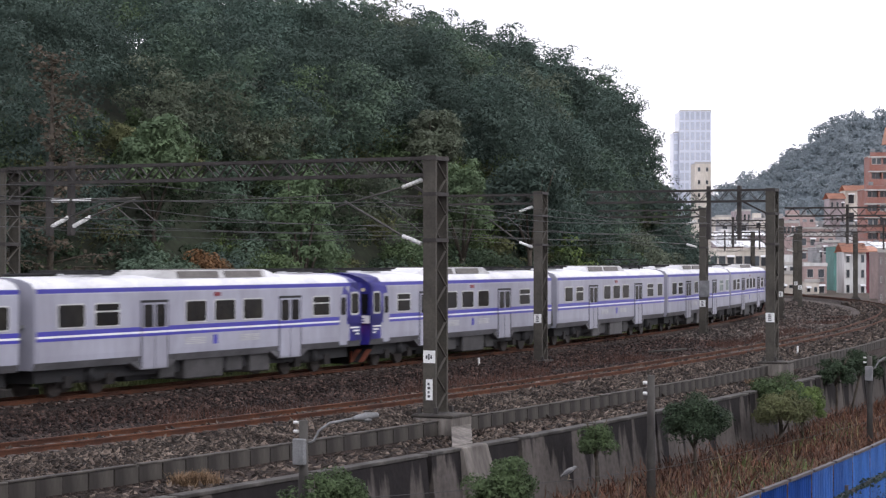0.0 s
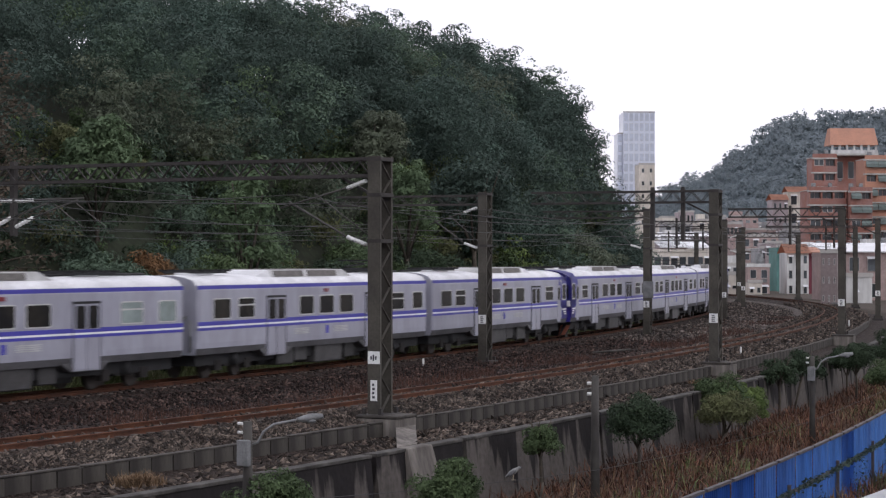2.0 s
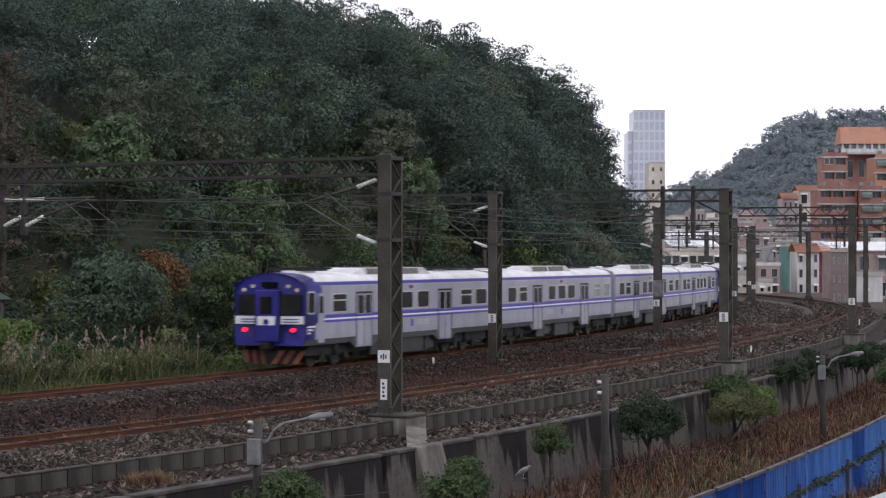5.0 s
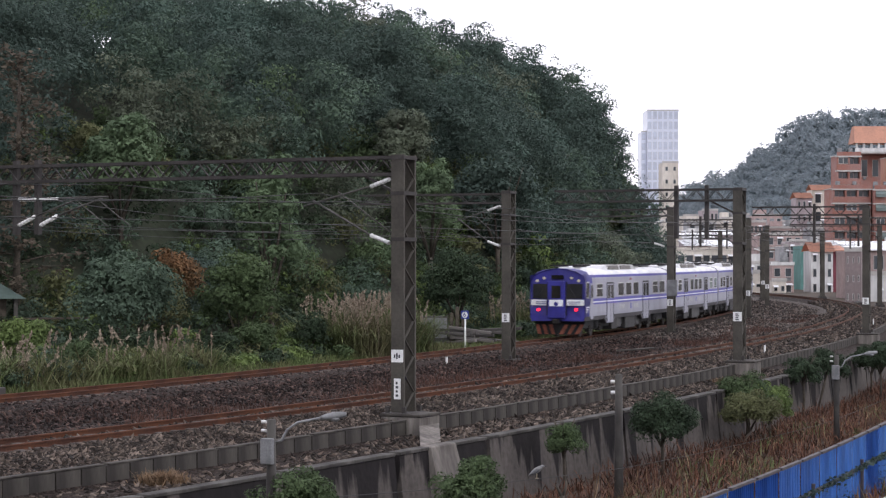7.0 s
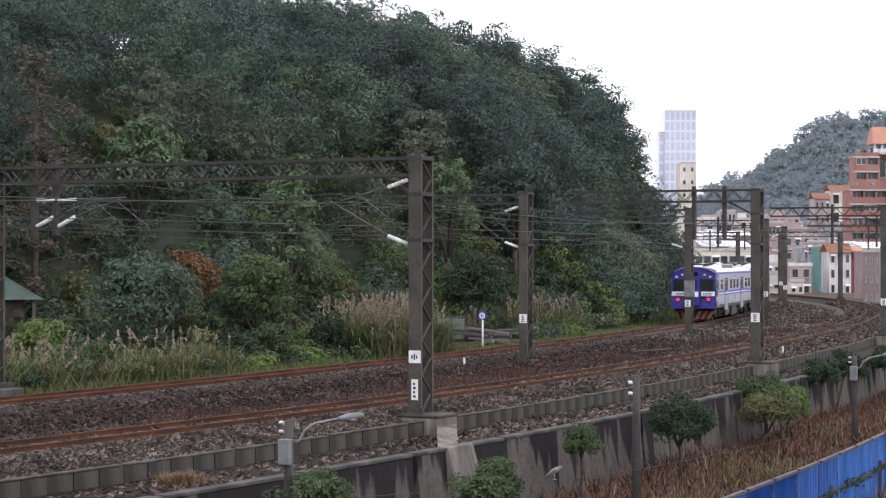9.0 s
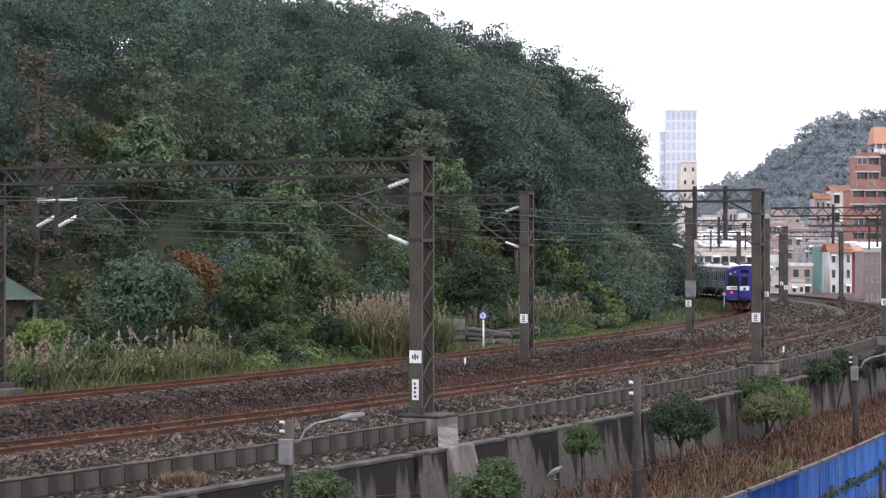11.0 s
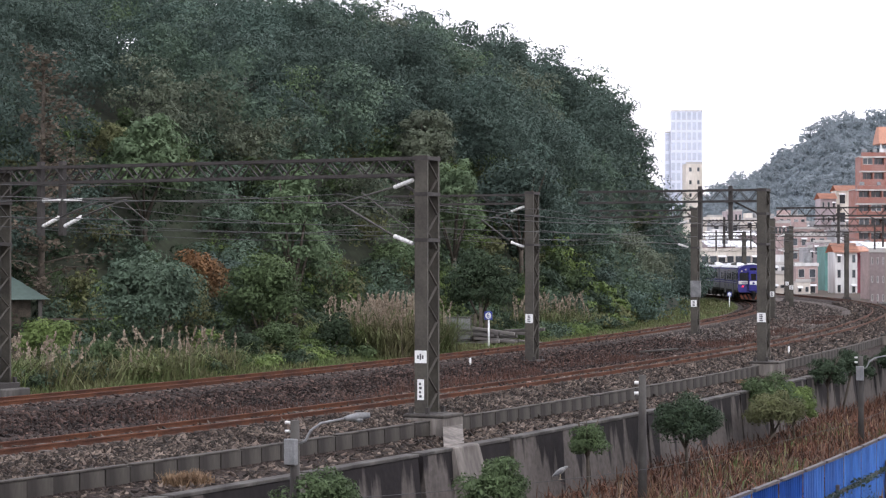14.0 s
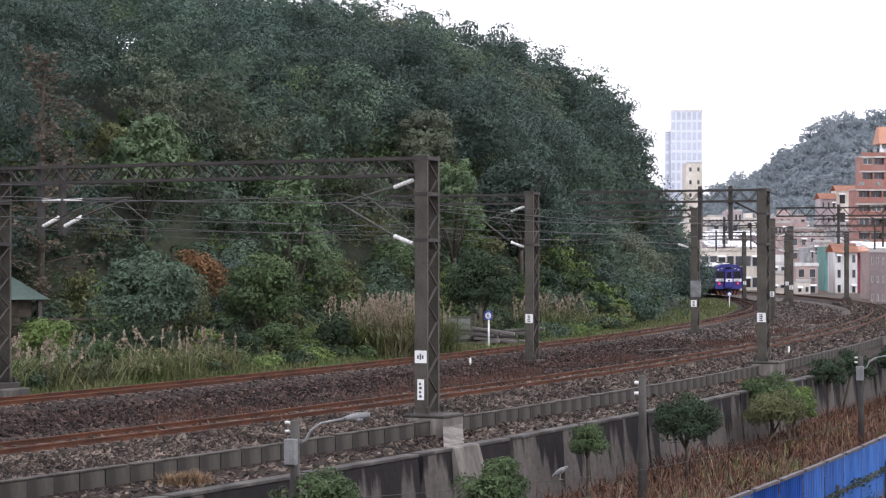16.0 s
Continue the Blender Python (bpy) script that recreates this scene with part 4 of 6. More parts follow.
def leafy_crown(rng, base, height, radius, n, clumps, size, low=0.35):
    """Leaves that lie along the domes of many clumps, the clumps set over a rounded crown."""
    up = rng.normal(size=(clumps, 3))
    up /= np.linalg.norm(up, axis=1, keepdims=True)
    up[:, 2] = np.abs(up[:, 2]) * 1.3 - 0.35
    c = up * (0.42 + 0.5 * rng.random((clumps, 1))) * (radius, radius, height * 0.5 * (1 - low) + 0.01)
    c[:, 2] += height * (low + 0.5 * (1 - low))
    r = radius * (0.22 + 0.26 * rng.random(clumps))
    which = rng.integers(0, clumps, n)
    p = rng.normal(size=(n, 3))
    p[:, 2] += 0.65
    p /= np.linalg.norm(p, axis=1, keepdims=True)
    at = c[which] + p * (r[which] * (0.7 + 0.38 * rng.random(n)))[:, None] * (1, 1, 0.72)
    nor = p + rng.normal(0, 0.4, (n, 3)) + (0, 0, 0.2)
    nor /= np.linalg.norm(nor, axis=1, keepdims=True)
    t = np.cross(nor, rng.normal(size=(n, 3)))
    t /= np.linalg.norm(t, axis=1, keepdims=True)
    u = np.cross(nor, t)
    a = (size * (0.6 + 0.8 * rng.random(n)))[:, None]
    return (np.stack([at - t * a * 0.5 - u * a * 0.26, at - t * a * 0.4 + u * a * 0.32, at + t * a * 0.66], 1) + base).reshape(-1, 3)


# plan places of trees that stand out from the woods
STAND_OUT = [(-16.7, 86.0), (-13.8, 96.0), (-1.0, 122.0), (0.6, 117.0), (4.7, 125.0), (-7.2, 100.0)]


def hill_woods():
    rng = np.random.default_rng(11)
    vs, ids = [], []
    total = 0
    for s in np.arange(-6, 205, 3.3):
        foot = float(hill_foot(s))
        for e in np.arange(foot + 0.5, foot + (46 if s < 75 else 34), 3.3):
            ss, ee = s + rng.uniform(-1.5, 1.5), e + rng.uniform(-1.5, 1.5)
            p = line_np(np.array(ss), np.array(-ee), np.array(float(hill_height(ss, ee))))
            if p[0] / p[1] < -0.25 or p[2] > 3.9 + 0.16 * p[1]:
                continue
            if any(abs(p[0] - x) < 2.6 and -7 < p[1] - y < 2.5 for x, y in STAND_OUT):
                continue
            h = rng.uniform(4.6, 9.6) * (0.8 if ee - foot < 4 else 1)
            rad = rng.uniform(1.9, 3.4)
            size = 0.145 + 0.0009 * max(0.0, float(p[1]) - 85)
            n = int(4300 * (rad / 2.8) ** 2 * (0.145 / size) ** 1.5)
            vs.append(leafy_crown(rng, p - (0, 0, 0.7 if s < 150 else 0.2), h, rad, n, int(rng.integers(16, 28)), size, 0.02))
            tone = math.sin(ss * 0.13 + 1.2) + math.sin(ee * 0.33 + ss * 0.07) + rng.normal(0, 0.55)
            kind = 0 if tone < 0.1 else 2 if tone < 0.7 else 1 if tone < 1.5 else int(rng.choice((3, 4)))
            ids.append(np.full(n, kind))
            total += n
    v = np.concatenate(vs)
    me = np_mesh("woods", v, tris_of(len(v) // 3), LEAVES, np.concatenate(ids))
    tagged(new("woods", me), "dense evergreen broadleaf woods covering the hillside", "woods", kind="stuff")
    return total


hill_woods()


# ---- undergrowth, reeds and grass ----
def blades(rng, base, length, width, lean=0.5, droop=0.6):
    """Curved tapering blades, each of two quads, that rise from the points `base`."""
    n = len(base)
    ang = rng.random(n) * 2 * np.pi
    way = np.stack([np.cos(ang), np.sin(ang), np.zeros(n)], 1)
    ln = (length * (0.55 + 0.7 * rng.random(n)))[:, None]
    side = np.stack([-np.sin(ang), np.cos(ang), np.zeros(n)], 1) * (width * (0.6 + 0.7 * rng.random(n)))[:, None] * 0.5
    tilt = (lean * rng.random(n))[:, None]
    up = np.array([0, 0, 1.0])
    mid = base + way * ln * 0.5 * tilt + up * ln * 0.6
    tip = base + way * ln * (0.5 * tilt + 0.45 * droop * rng.random(n)[:, None]) + up * ln * (1.0 - 0.35 * droop * rng.random(n)[:, None])
    v = np.stack([base - side, base + side, mid + side * 0.8, mid - side * 0.8, mid - side * 0.8, mid + side * 0.8, tip + side * 0.15, tip - side * 0.15], 1)
    return v.reshape(-1, 3), tip


def stuff(name, v, material, label, category, index=None):
    me = np_mesh(name, v, quads_of(len(v) // 4), material if isinstance(material, list) else [material], index)
    return tagged(new(name, me), label, category, kind="stuff")


def scatter(rng, n, s0, s1, d0, d1, z):
    s, d = rng.uniform(s0, s1, n), rng.uniform(d0, d1, n)
    zz = z(s, d) if callable(z) else np.full(n, z)
    return line_np(s, d, zz), s, d


def reed_bed(seed, s0, s1, e0, e1, n, tall, plumes, label):
    rng = np.random.default_rng(seed)
    base, _, _ = scatter(rng, n, s0, s1, -e1, -e0, -0.3)
    clump = base[rng.integers(0, max(3, n // 50), n)] + rng.normal(0, 0.3, (n, 3)) * (1, 1, 0)
    v, tip = blades(rng, clump, tall, 0.045, 1.5, 1.9)
    bed = stuff("reed_bed", v, M["reed"], label, "reeds")
    base = clump[rng.integers(0, n, plumes)]
    top = base + rng.normal(0, 0.12, (plumes, 3)) * (1, 1, 0) + np.stack([np.zeros(plumes), np.zeros(plumes), tall * (0.6 + 0.65 * rng.random(plumes))], 1)
    stem = np.stack([base - (0.008, 0, 0), base + (0.008, 0, 0), top + (0.006, 0, 0), top - (0.006, 0, 0)], 1).reshape(-1, 3)
    k = 26
    along = rng.random((plumes, k, 1))
    lean = rng.normal(0, 0.12, (plumes, 1, 3)) * (1, 1, 0.1)
    c = top[:, None, :] + (np.array([0, 0, 0.42]) + lean * 1.4) * along + rng.normal(0, 0.035, (plumes, k, 3)) * (1.15 - along)
    fluff = leaf_cloud(rng, c.reshape(-1, 3), 0.1, 2.0)
    vv = np.concatenate([stem, fluff])
    stuff("reed_plumes", vv, M["plume"], "feathery buff plumes of the tall reeds", "reed plumes")
    return bed


def undergrowth():
    rng = np.random.default_rng(5)
    vs, ids = [], []
    for _ in range(430):
        s = rng.uniform(-8, 76)
        foot = float(hill_foot(s))
        e = rng.uniform(3.5, foot + 3) if rng.random() < 0.7 else rng.uniform(3.4, 6.0)
        if 40 < s < 54 and e < 7.5:
            continue
        if (10 < s < 24 and 8 < e < 15) or (28 < s < 40 and 8 < e < 13.5):
            continue
        h = rng.uniform(0.9, 2.0) + 0.1 * (e - 4)
        if e < 7:
            h *= 0.42 if e < 5 else 0.55
        r = rng.uniform(0.6, 1.4)
        p = line_np(np.array(s), np.array(-e), np.array(float(hill_height(s, e))))
        n = int(520 * r)
        vs.append(leafy_crown(rng, p - (0, 0, 0.25 * h), h * 1.25, r, n, int(rng.integers(9, 16)), 0.14, 0.1))
        ids.append(np.full(n, rng.choice(5, p=(0.2, 0.28, 0.17, 0.2, 0.15))))
    for _ in range(360):
        s = rng.uniform(70, 200)
        e = rng.uniform(4.9, 8.5) if s < 92 else rng.uniform(7.8, 11)
        h, r = rng.uniform(1.5, 4.0), rng.uniform(1.0, 1.9)
        p = line_np(np.array(s), np.array(-e), np.array(float(hill_height(s, e)) - 0.2))
        n = int(470 * r)
        vs.append(leafy_crown(rng, p - (0, 0, 0.3), h, r, n, int(rng.integers(10, 18)), 0.24, 0.1))
        ids.append(np.full(n, rng.choice(5, p=(0.3, 0.28, 0.2, 0.12, 0.1))))
    for _ in range(340):
        s = rng.uniform(-6, 100)
        e = float(hill_foot(s)) + rng.uniform(-0.5, 10)
        h, r = rng.uniform(2.2, 4.2), rng.uniform(1.0, 1.8)
        p = line_np(np.array(s), np.array(-e), np.array(float(hill_height(s, e)) - 0.5))
        if p[0] / p[1] < -0.25:
            continue
        n = int(470 * r)
        vs.append(leafy_crown(rng, p - (0, 0, 0.5), h, r, n, int(rng.integers(10, 18)), 0.19, 0.1))
        ids.append(np.full(n, rng.choice(5, p=(0.26, 0.3, 0.2, 0.12, 0.12))))
    v = np.concatenate(vs)
    me = np_mesh("undergrowth", v, tris_of(len(v) // 3), BUSH, np.concatenate(ids))
    tagged(new("undergrowth", me), "tangled green undergrowth along the foot of the hill", "undergrowth", kind="stuff")


undergrowth()
reed_bed(21, 5, 22, 3.2, 7.0, 7000, 1.2, 110, "tall green reeds with buff plumes beside the track")
reed_bed(22, 33, 40, 2.7, 6.0, 7000, 2.0, 230, "dense reed clump with many buff plumes beside the track")
reed_bed(23, 62, 69, 4.6, 7.5, 1800, 1.7, 90, "pale reed clump below the trees")
reed_bed(24, -6, 6, 4.0, 8, 3200, 1.2, 60, "tall green reeds at the track side")


def grass():
    rng = np.random.default_rng(8)
    p, s, d = scatter(rng, 15000, -8, 118, -5.2, -2.0, -0.27)
    v, _ = blades(rng, p, 0.2, 0.03, 0.8, 0.8)
    p, s, d = scatter(rng, 5000, 4, 45, -4.6, -2.7, -0.27)
    v2, _ = blades(rng, p, 0.34, 0.03, 0.7, 0.8)
    p, s, d = scatter(rng, 6000, 85, 168, -8.5, -1.8, -0.27)
    v3, _ = blades(rng, p, 0.34, 0.06, 0.8, 0.8)
    stuff("verge_grass", np.concatenate([v, v2, v3]), M["reed"], "short green grass on the railway verge", "grass")
    p, s, d = scatter(rng, 22000, -14, 62, 15.2, 26, lambda s, d: -2.65 + 0.1 * np.sin(s * 0.31 + d))
    v, _ = blades(rng, p, 0.62, 0.035, 1.6, 1.7)
    stuff("dry_grass", v, M["dry"], "rust-brown dry grass on the waste ground", "grass")
    p, s, d = scatter(rng, 7000, -14, 62, 16.5, 26, lambda s, d: -2.65 + 0.1 * np.sin(s * 0.31 + d))
    keep = np.sin(s * 0.5) + np.sin(d * 1.3 + s * 0.2) > 0.1
    v, _ = blades(rng, p[keep], 0.6, 0.04, 1.5, 1.6)
    stuff("rank_grass", v, M["reed"], "patches of rank green grass among dry stalks", "grass")
    p, s, d = scatter(rng, 3000, -14, 62, 16.0, 26, lambda s, d: -2.65 + 0.1 * np.sin(s * 0.31 + d))
    keep = np.sin(s * 0.8 + 2) + np.sin(d * 1.1) > 0.9
    v, _ = blades(rng, p[keep], 0.8, 0.03, 1.0, 1.0)
    stuff("straw_grass", v, M["straw"], "pale straw stalks on the waste ground", "grass")
    p, s, d = scatter(rng, 26000, -14, 110, 2.6, 8.0, -0.5)
    keep = (np.sin(s * 0.35) + np.sin(d * 0.9 + s * 0.13) > -0.2) & (rng.random(len(s)) < np.where(np.abs(d - 6.2) < 1.2, 1, 0.3))
    v, _ = blades(rng, p[keep], 0.3, 0.022, 0.9, 0.7)
    stuff("weeds", v, M["weed"], "brown dead weeds between the two tracks", "weeds")


grass()


def straw_tuft(s, d, z, n, tall, spread, seed, label):
    rng = np.random.default_rng(seed)
    p = line_np(np.full(n, s), np.full(n, d), np.full(n, z)) + rng.normal(0, spread, (n, 3)) * (1, 1, 0)
    v, _ = blades(rng, p, tall, 0.02, 1.4, 1.3)
    me = np_mesh("grass_tuft", v, quads_of(len(v) // 4), [M["straw"]])
    return tagged(new("grass_tuft", me), label, "grass tuft", kind="stuff")


straw_tuft(-7.6, 13.75, -0.8, 1000, 0.3, 0.2, 31, "dry straw-coloured grass tuft on the gravel ledge")
straw_tuft(30, 13.7, -0.8, 260, 0.28, 0.16, 32, "small rusty grass tuft on the gravel ledge")


# ---- single bushes and trees ----
def bush(s, d, z, height, radius, leaf, n, label, name="bush", category="bush", seed=1, trunk=0.35, lobes=9, size=0.16, lean=(0, 0), at=None):
    rng = np.random.default_rng(seed)
    b = thing(name, label, category, at=Matrix.Translation(at if at is not None else on_line(s, d, z)))
    bm = bmesh.new()
    top = Vector((lean[0], lean[1], height * trunk))
    r = 0.018 * height + 0.015
    tube(bm, [(0, 0, -0.15), top * 0.5 + Vector((0.03, 0.02, 0)), top], r, 7, r * 0.75)
    t = part("trunk", bm, M["bark"], b, "slim brown trunk")
    for k in range(6):
        a = k * 2 * math.pi / 6 + rng.random()
        q = top + Vector((math.cos(a) * radius * 0.6, math.sin(a) * radius * 0.6, height * (0.2 + 0.35 * rng.random())))
        bm = bmesh.new()
        tube(bm, [top * (0.75 + 0.05 * k * 0.8), top.lerp(q, 0.55) + Vector((0, 0, 0.06)), q], r * 0.55, 5, r * 0.15)
        part("limb", bm, M["bark"], t)
    fine = 0.62 if d > 12 else 0.8
    n = int(n * 1.25 / fine ** 2)
    v = leafy_crown(rng, np.array([lean[0], lean[1], height * trunk * 0.6]), height - height * trunk * 0.6, radius, n, lobes * 3 + 8, size * fine, 0.0)
    me = np_mesh("crown", v, tris_of(n), [(LEAVES if at is not None and name == "tree" else BUSH)[leaf]])
    c = new("crown", me)
    c.parent = b
    tagged(c, "leafy crown with gaps")
    return b


bush(14, 16.6, -2.65, 2.55, 1.12, 0, 4200, "round dark green bushy tree on the waste ground", "small_tree", "tree", 41, 0.42, 14, 0.13)
bush(24, 16.0, -2.65, 2.1, 1.05, 4, 3000, "olive-green leaning shrub by the retaining wall", "shrub", "shrub", 42, 0.3, 10, 0.13, (0.5, 0.2))
bush(27.5, 16.2, -2.65, 2.2, 0.9, 3, 2600, "bright green shrub by the retaining wall", "shrub", "shrub", 43, 0.3, 10, 0.14)
bush(27, 15.5, -2.65, 2.5, 1.1, 1, 2600, "dark green shrub rising above the retaining wall", "shrub", "shrub", 44, 0.45, 10, 0.14)
bush(8, 15.9, -2.65, 2.15, 0.66, 1, 1500, "small green shrub growing against the concrete wall", "shrub", "shrub", 45, 0.62, 7, 0.12)
bush(-3.2, 18.8, -2.65, 2.4, 0.85, 1, 3000, "leafy green shrub in front of the concrete wall", "shrub", "shrub", 46, 0.25, 10, 0.12)
bush(-9.8, 18.6, -2.65, 2.7, 0.95, 1, 3200, "spreading green shrub round a lamp pole", "shrub", "shrub", 47, 0.3, 10, 0.11)
bush(41.5, 14.95, -2.6, 2.7, 0.95, 0, 1800, "thin dark tree leaning before the retaining wall", "small_tree", "tree", 48, 0.62, 8, 0.15, (0.5, 0.3))
bush(37.5, 15.2, -2.6, 2.6, 0.9, 0, 1500, "dark shrub overhanging the retaining wall", "shrub", "shrub", 49, 0.6, 7, 0.15)
bush(49, 16.5, -2.3, 2.6, 1.1, 0, 1900, "dark green shrub below the railway wall", "shrub", "shrub", 50, 0.4, 8, 0.16)
bush(45, 18.5, -2.4, 2.0, 1.0, 1, 1900, "rounded green shrub on brown grass", "shrub", "shrub", 51, 0.3, 8, 0.15)
bush(58, 17.0, -2.3, 2.8, 1.3, 0, 1900, "dark shrub beside the curve", "shrub", "shrub", 52, 0.3, 8, 0.18)
bush(54, 20.5, -2.3, 2.2, 1.2, 1, 1700, "green shrub on the waste ground", "shrub", "shrub", 53, 0.3, 8, 0.17)
bush(52, 15.6, -2.4, 2.4, 1.0, 0, 1500, "dark shrub against the far wall", "shrub", "shrub", 54, 0.4, 8, 0.17)
bush(68, 19, -2.0, 3.4, 1.6, 0, 1900, "large dark bush at the bend", "bush", "bush", 55, 0.25, 9, 0.2)
# beyond the far track
bush(22.5, -8.2, -0.3, 4.7, 2.15, 2, 6400, "large rounded dark green bush among reeds", "bush", "bush", 61, 0.15, 18, 0.19)
bush(29.5, -6.8, -0.3, 4.5, 1.75, 1, 5200, "tall leafy green bush beside the track", "bush", "bush", 62, 0.15, 15, 0.18)
bush(27.5, -10.0, -0.3, 4.0, 1.8, 4, 4200, "olive-green feathery bush behind the reeds", "bush", "bush", 63, 0.15, 14, 0.13)
bush(27, -5.0, -0.3, 1.9, 1.0, 1, 1700, "low green bush at the verge", "bush", "bush", 64, 0.15, 9, 0.14)
bush(24, -4.9, -0.3, 1.5, 0.8, 0, 1300, "low dark bush with broad leaves at the verge", "bush", "bush", 60, 0.15, 8, 0.14)
bush(31.5, -4.6, -0.3, 2.1, 0.9, 0, 1600, "dark bush beside the reed clump", "bush", "bush", 59, 0.15, 9, 0.14)
bush(14.5, -5.2, -0.3, 1.5, 0.9, 1, 1500, "leafy green bush among the reeds", "bush", "bush", 57, 0.15, 8, 0.13)
bush(19, -5.6, -0.3, 1.7, 0.9, 0, 1500, "dark leafy bush among the reeds", "bush", "bush", 56, 0.15, 8, 0.14)
bush(16, -8.6, -0.3, 2.3, 1.2, 3, 2100, "low bright green bush among the reeds", "bush", "bush", 65, 0.15, 9, 0.15)
bush(36.0, -13.6, 0.4, 4.3, 1.5, 5, 2300, "bush with rust-orange autumn leaves", "bush", "bush", 66, 0.45, 11, 0.19, at=(-10.7, 91.0, 0.3))
bush(12.5, -9.4, -0.3, 2.0, 0.9, 5, 1300, "small reddish bush by the hut", "bush", "bush", 67, 0.2, 7, 0.15)
bush(54.5, -6.4, -0.3, 4.7, 1.9, 0, 5200, "dense dark green rounded tree behind old sleepers", "small_tree", "tree", 68, 0.25, 14, 0.18)
bush(46, -6.5, -0.3, 2.6, 0.9, 3, 1500, "bright green fern-like bush by the gate", "bush", "bush", 69, 0.35, 7, 0.2)
# distinct trees on the slope: x, y, height of the top, radius, leaf, count, label
for k, (x, y, top, radius, leaf, n, label) in enumerate((
        (-13.8, 96.0, 11.3, 2.0, 3, 4600, "bright green tree standing out on the hillside"),
        (-1.0, 122.0, 13.2, 2.0, 4, 4000, "pale olive tree on the hillside"),
        (0.6, 117.0, 10.4, 1.9, 3, 2800, "light green tree below the pale one"),
        (4.7, 125.0, 11.0, 2.9, 0, 4600, "wide dark umbrella-shaped tree on the slope"),
        (-7.2, 100.0, 9.4, 1.7, 3, 2200, "bright palm-green shrub on the slope"))):
    z = hill_at(x, y) - 0.2
    bush(0, 0, 0, top - z, radius, leaf, n, label, "tree", "tree", 71 + k, 0.3, 14, 0.26, at=(x, y, z))


def bare_tree():
    """A half-dead conifer with thin level branches and brown needles."""
    rng = np.random.default_rng(77)
    b = thing("dead_conifer", "half-dead brown conifer with thin level branches", "tree", at=Matrix.Translation((-16.7, 86.0, hill_at(-16.7, 86.0))) @ Matrix.Scale((12.6 - hill_at(-16.7, 86.0)) / 8.2, 4))
    bm = bmesh.new()
    tube(bm, [(0, 0, -0.5), (0.05, 0, 4), (0.1, 0, 8.2)], 0.13, 8, 0.03)
    t = part("trunk", bm, M["bark"], b)
    pts = []
    for k in range(40):
        z = 1.6 + 6.6 * k / 40
        a = rng.random() * 6.28
        ln = 2.2 * (1 - 0.75 * k / 40) * (0.6 + 0.6 * rng.random())
        q = Vector((math.cos(a) * ln, math.sin(a) * ln, z + 0.25))
        bm = bmesh.new()
        tube(bm, [(0.05, 0, z), q * 0.5 + Vector((0, 0, z * 0.5 + 0.1)), q], 0.03, 5, 0.008)
        part("branch", bm, M["bark"], t)
        m = rng.random((46, 1)) ** 0.7
        pts.append(np.array([0.05, 0, z]) * (1 - m) + np.array(q) * m + rng.normal(0, 0.15, (46, 3)) * (1, 1, 0.6))
    v = leaf_cloud(rng, np.concatenate(pts), 0.13)
    me = np_mesh("needles", v, quads_of(len(v) // 4), [M["needle"]])
    c = new("needles", me)
    c.parent = b


bare_tree()


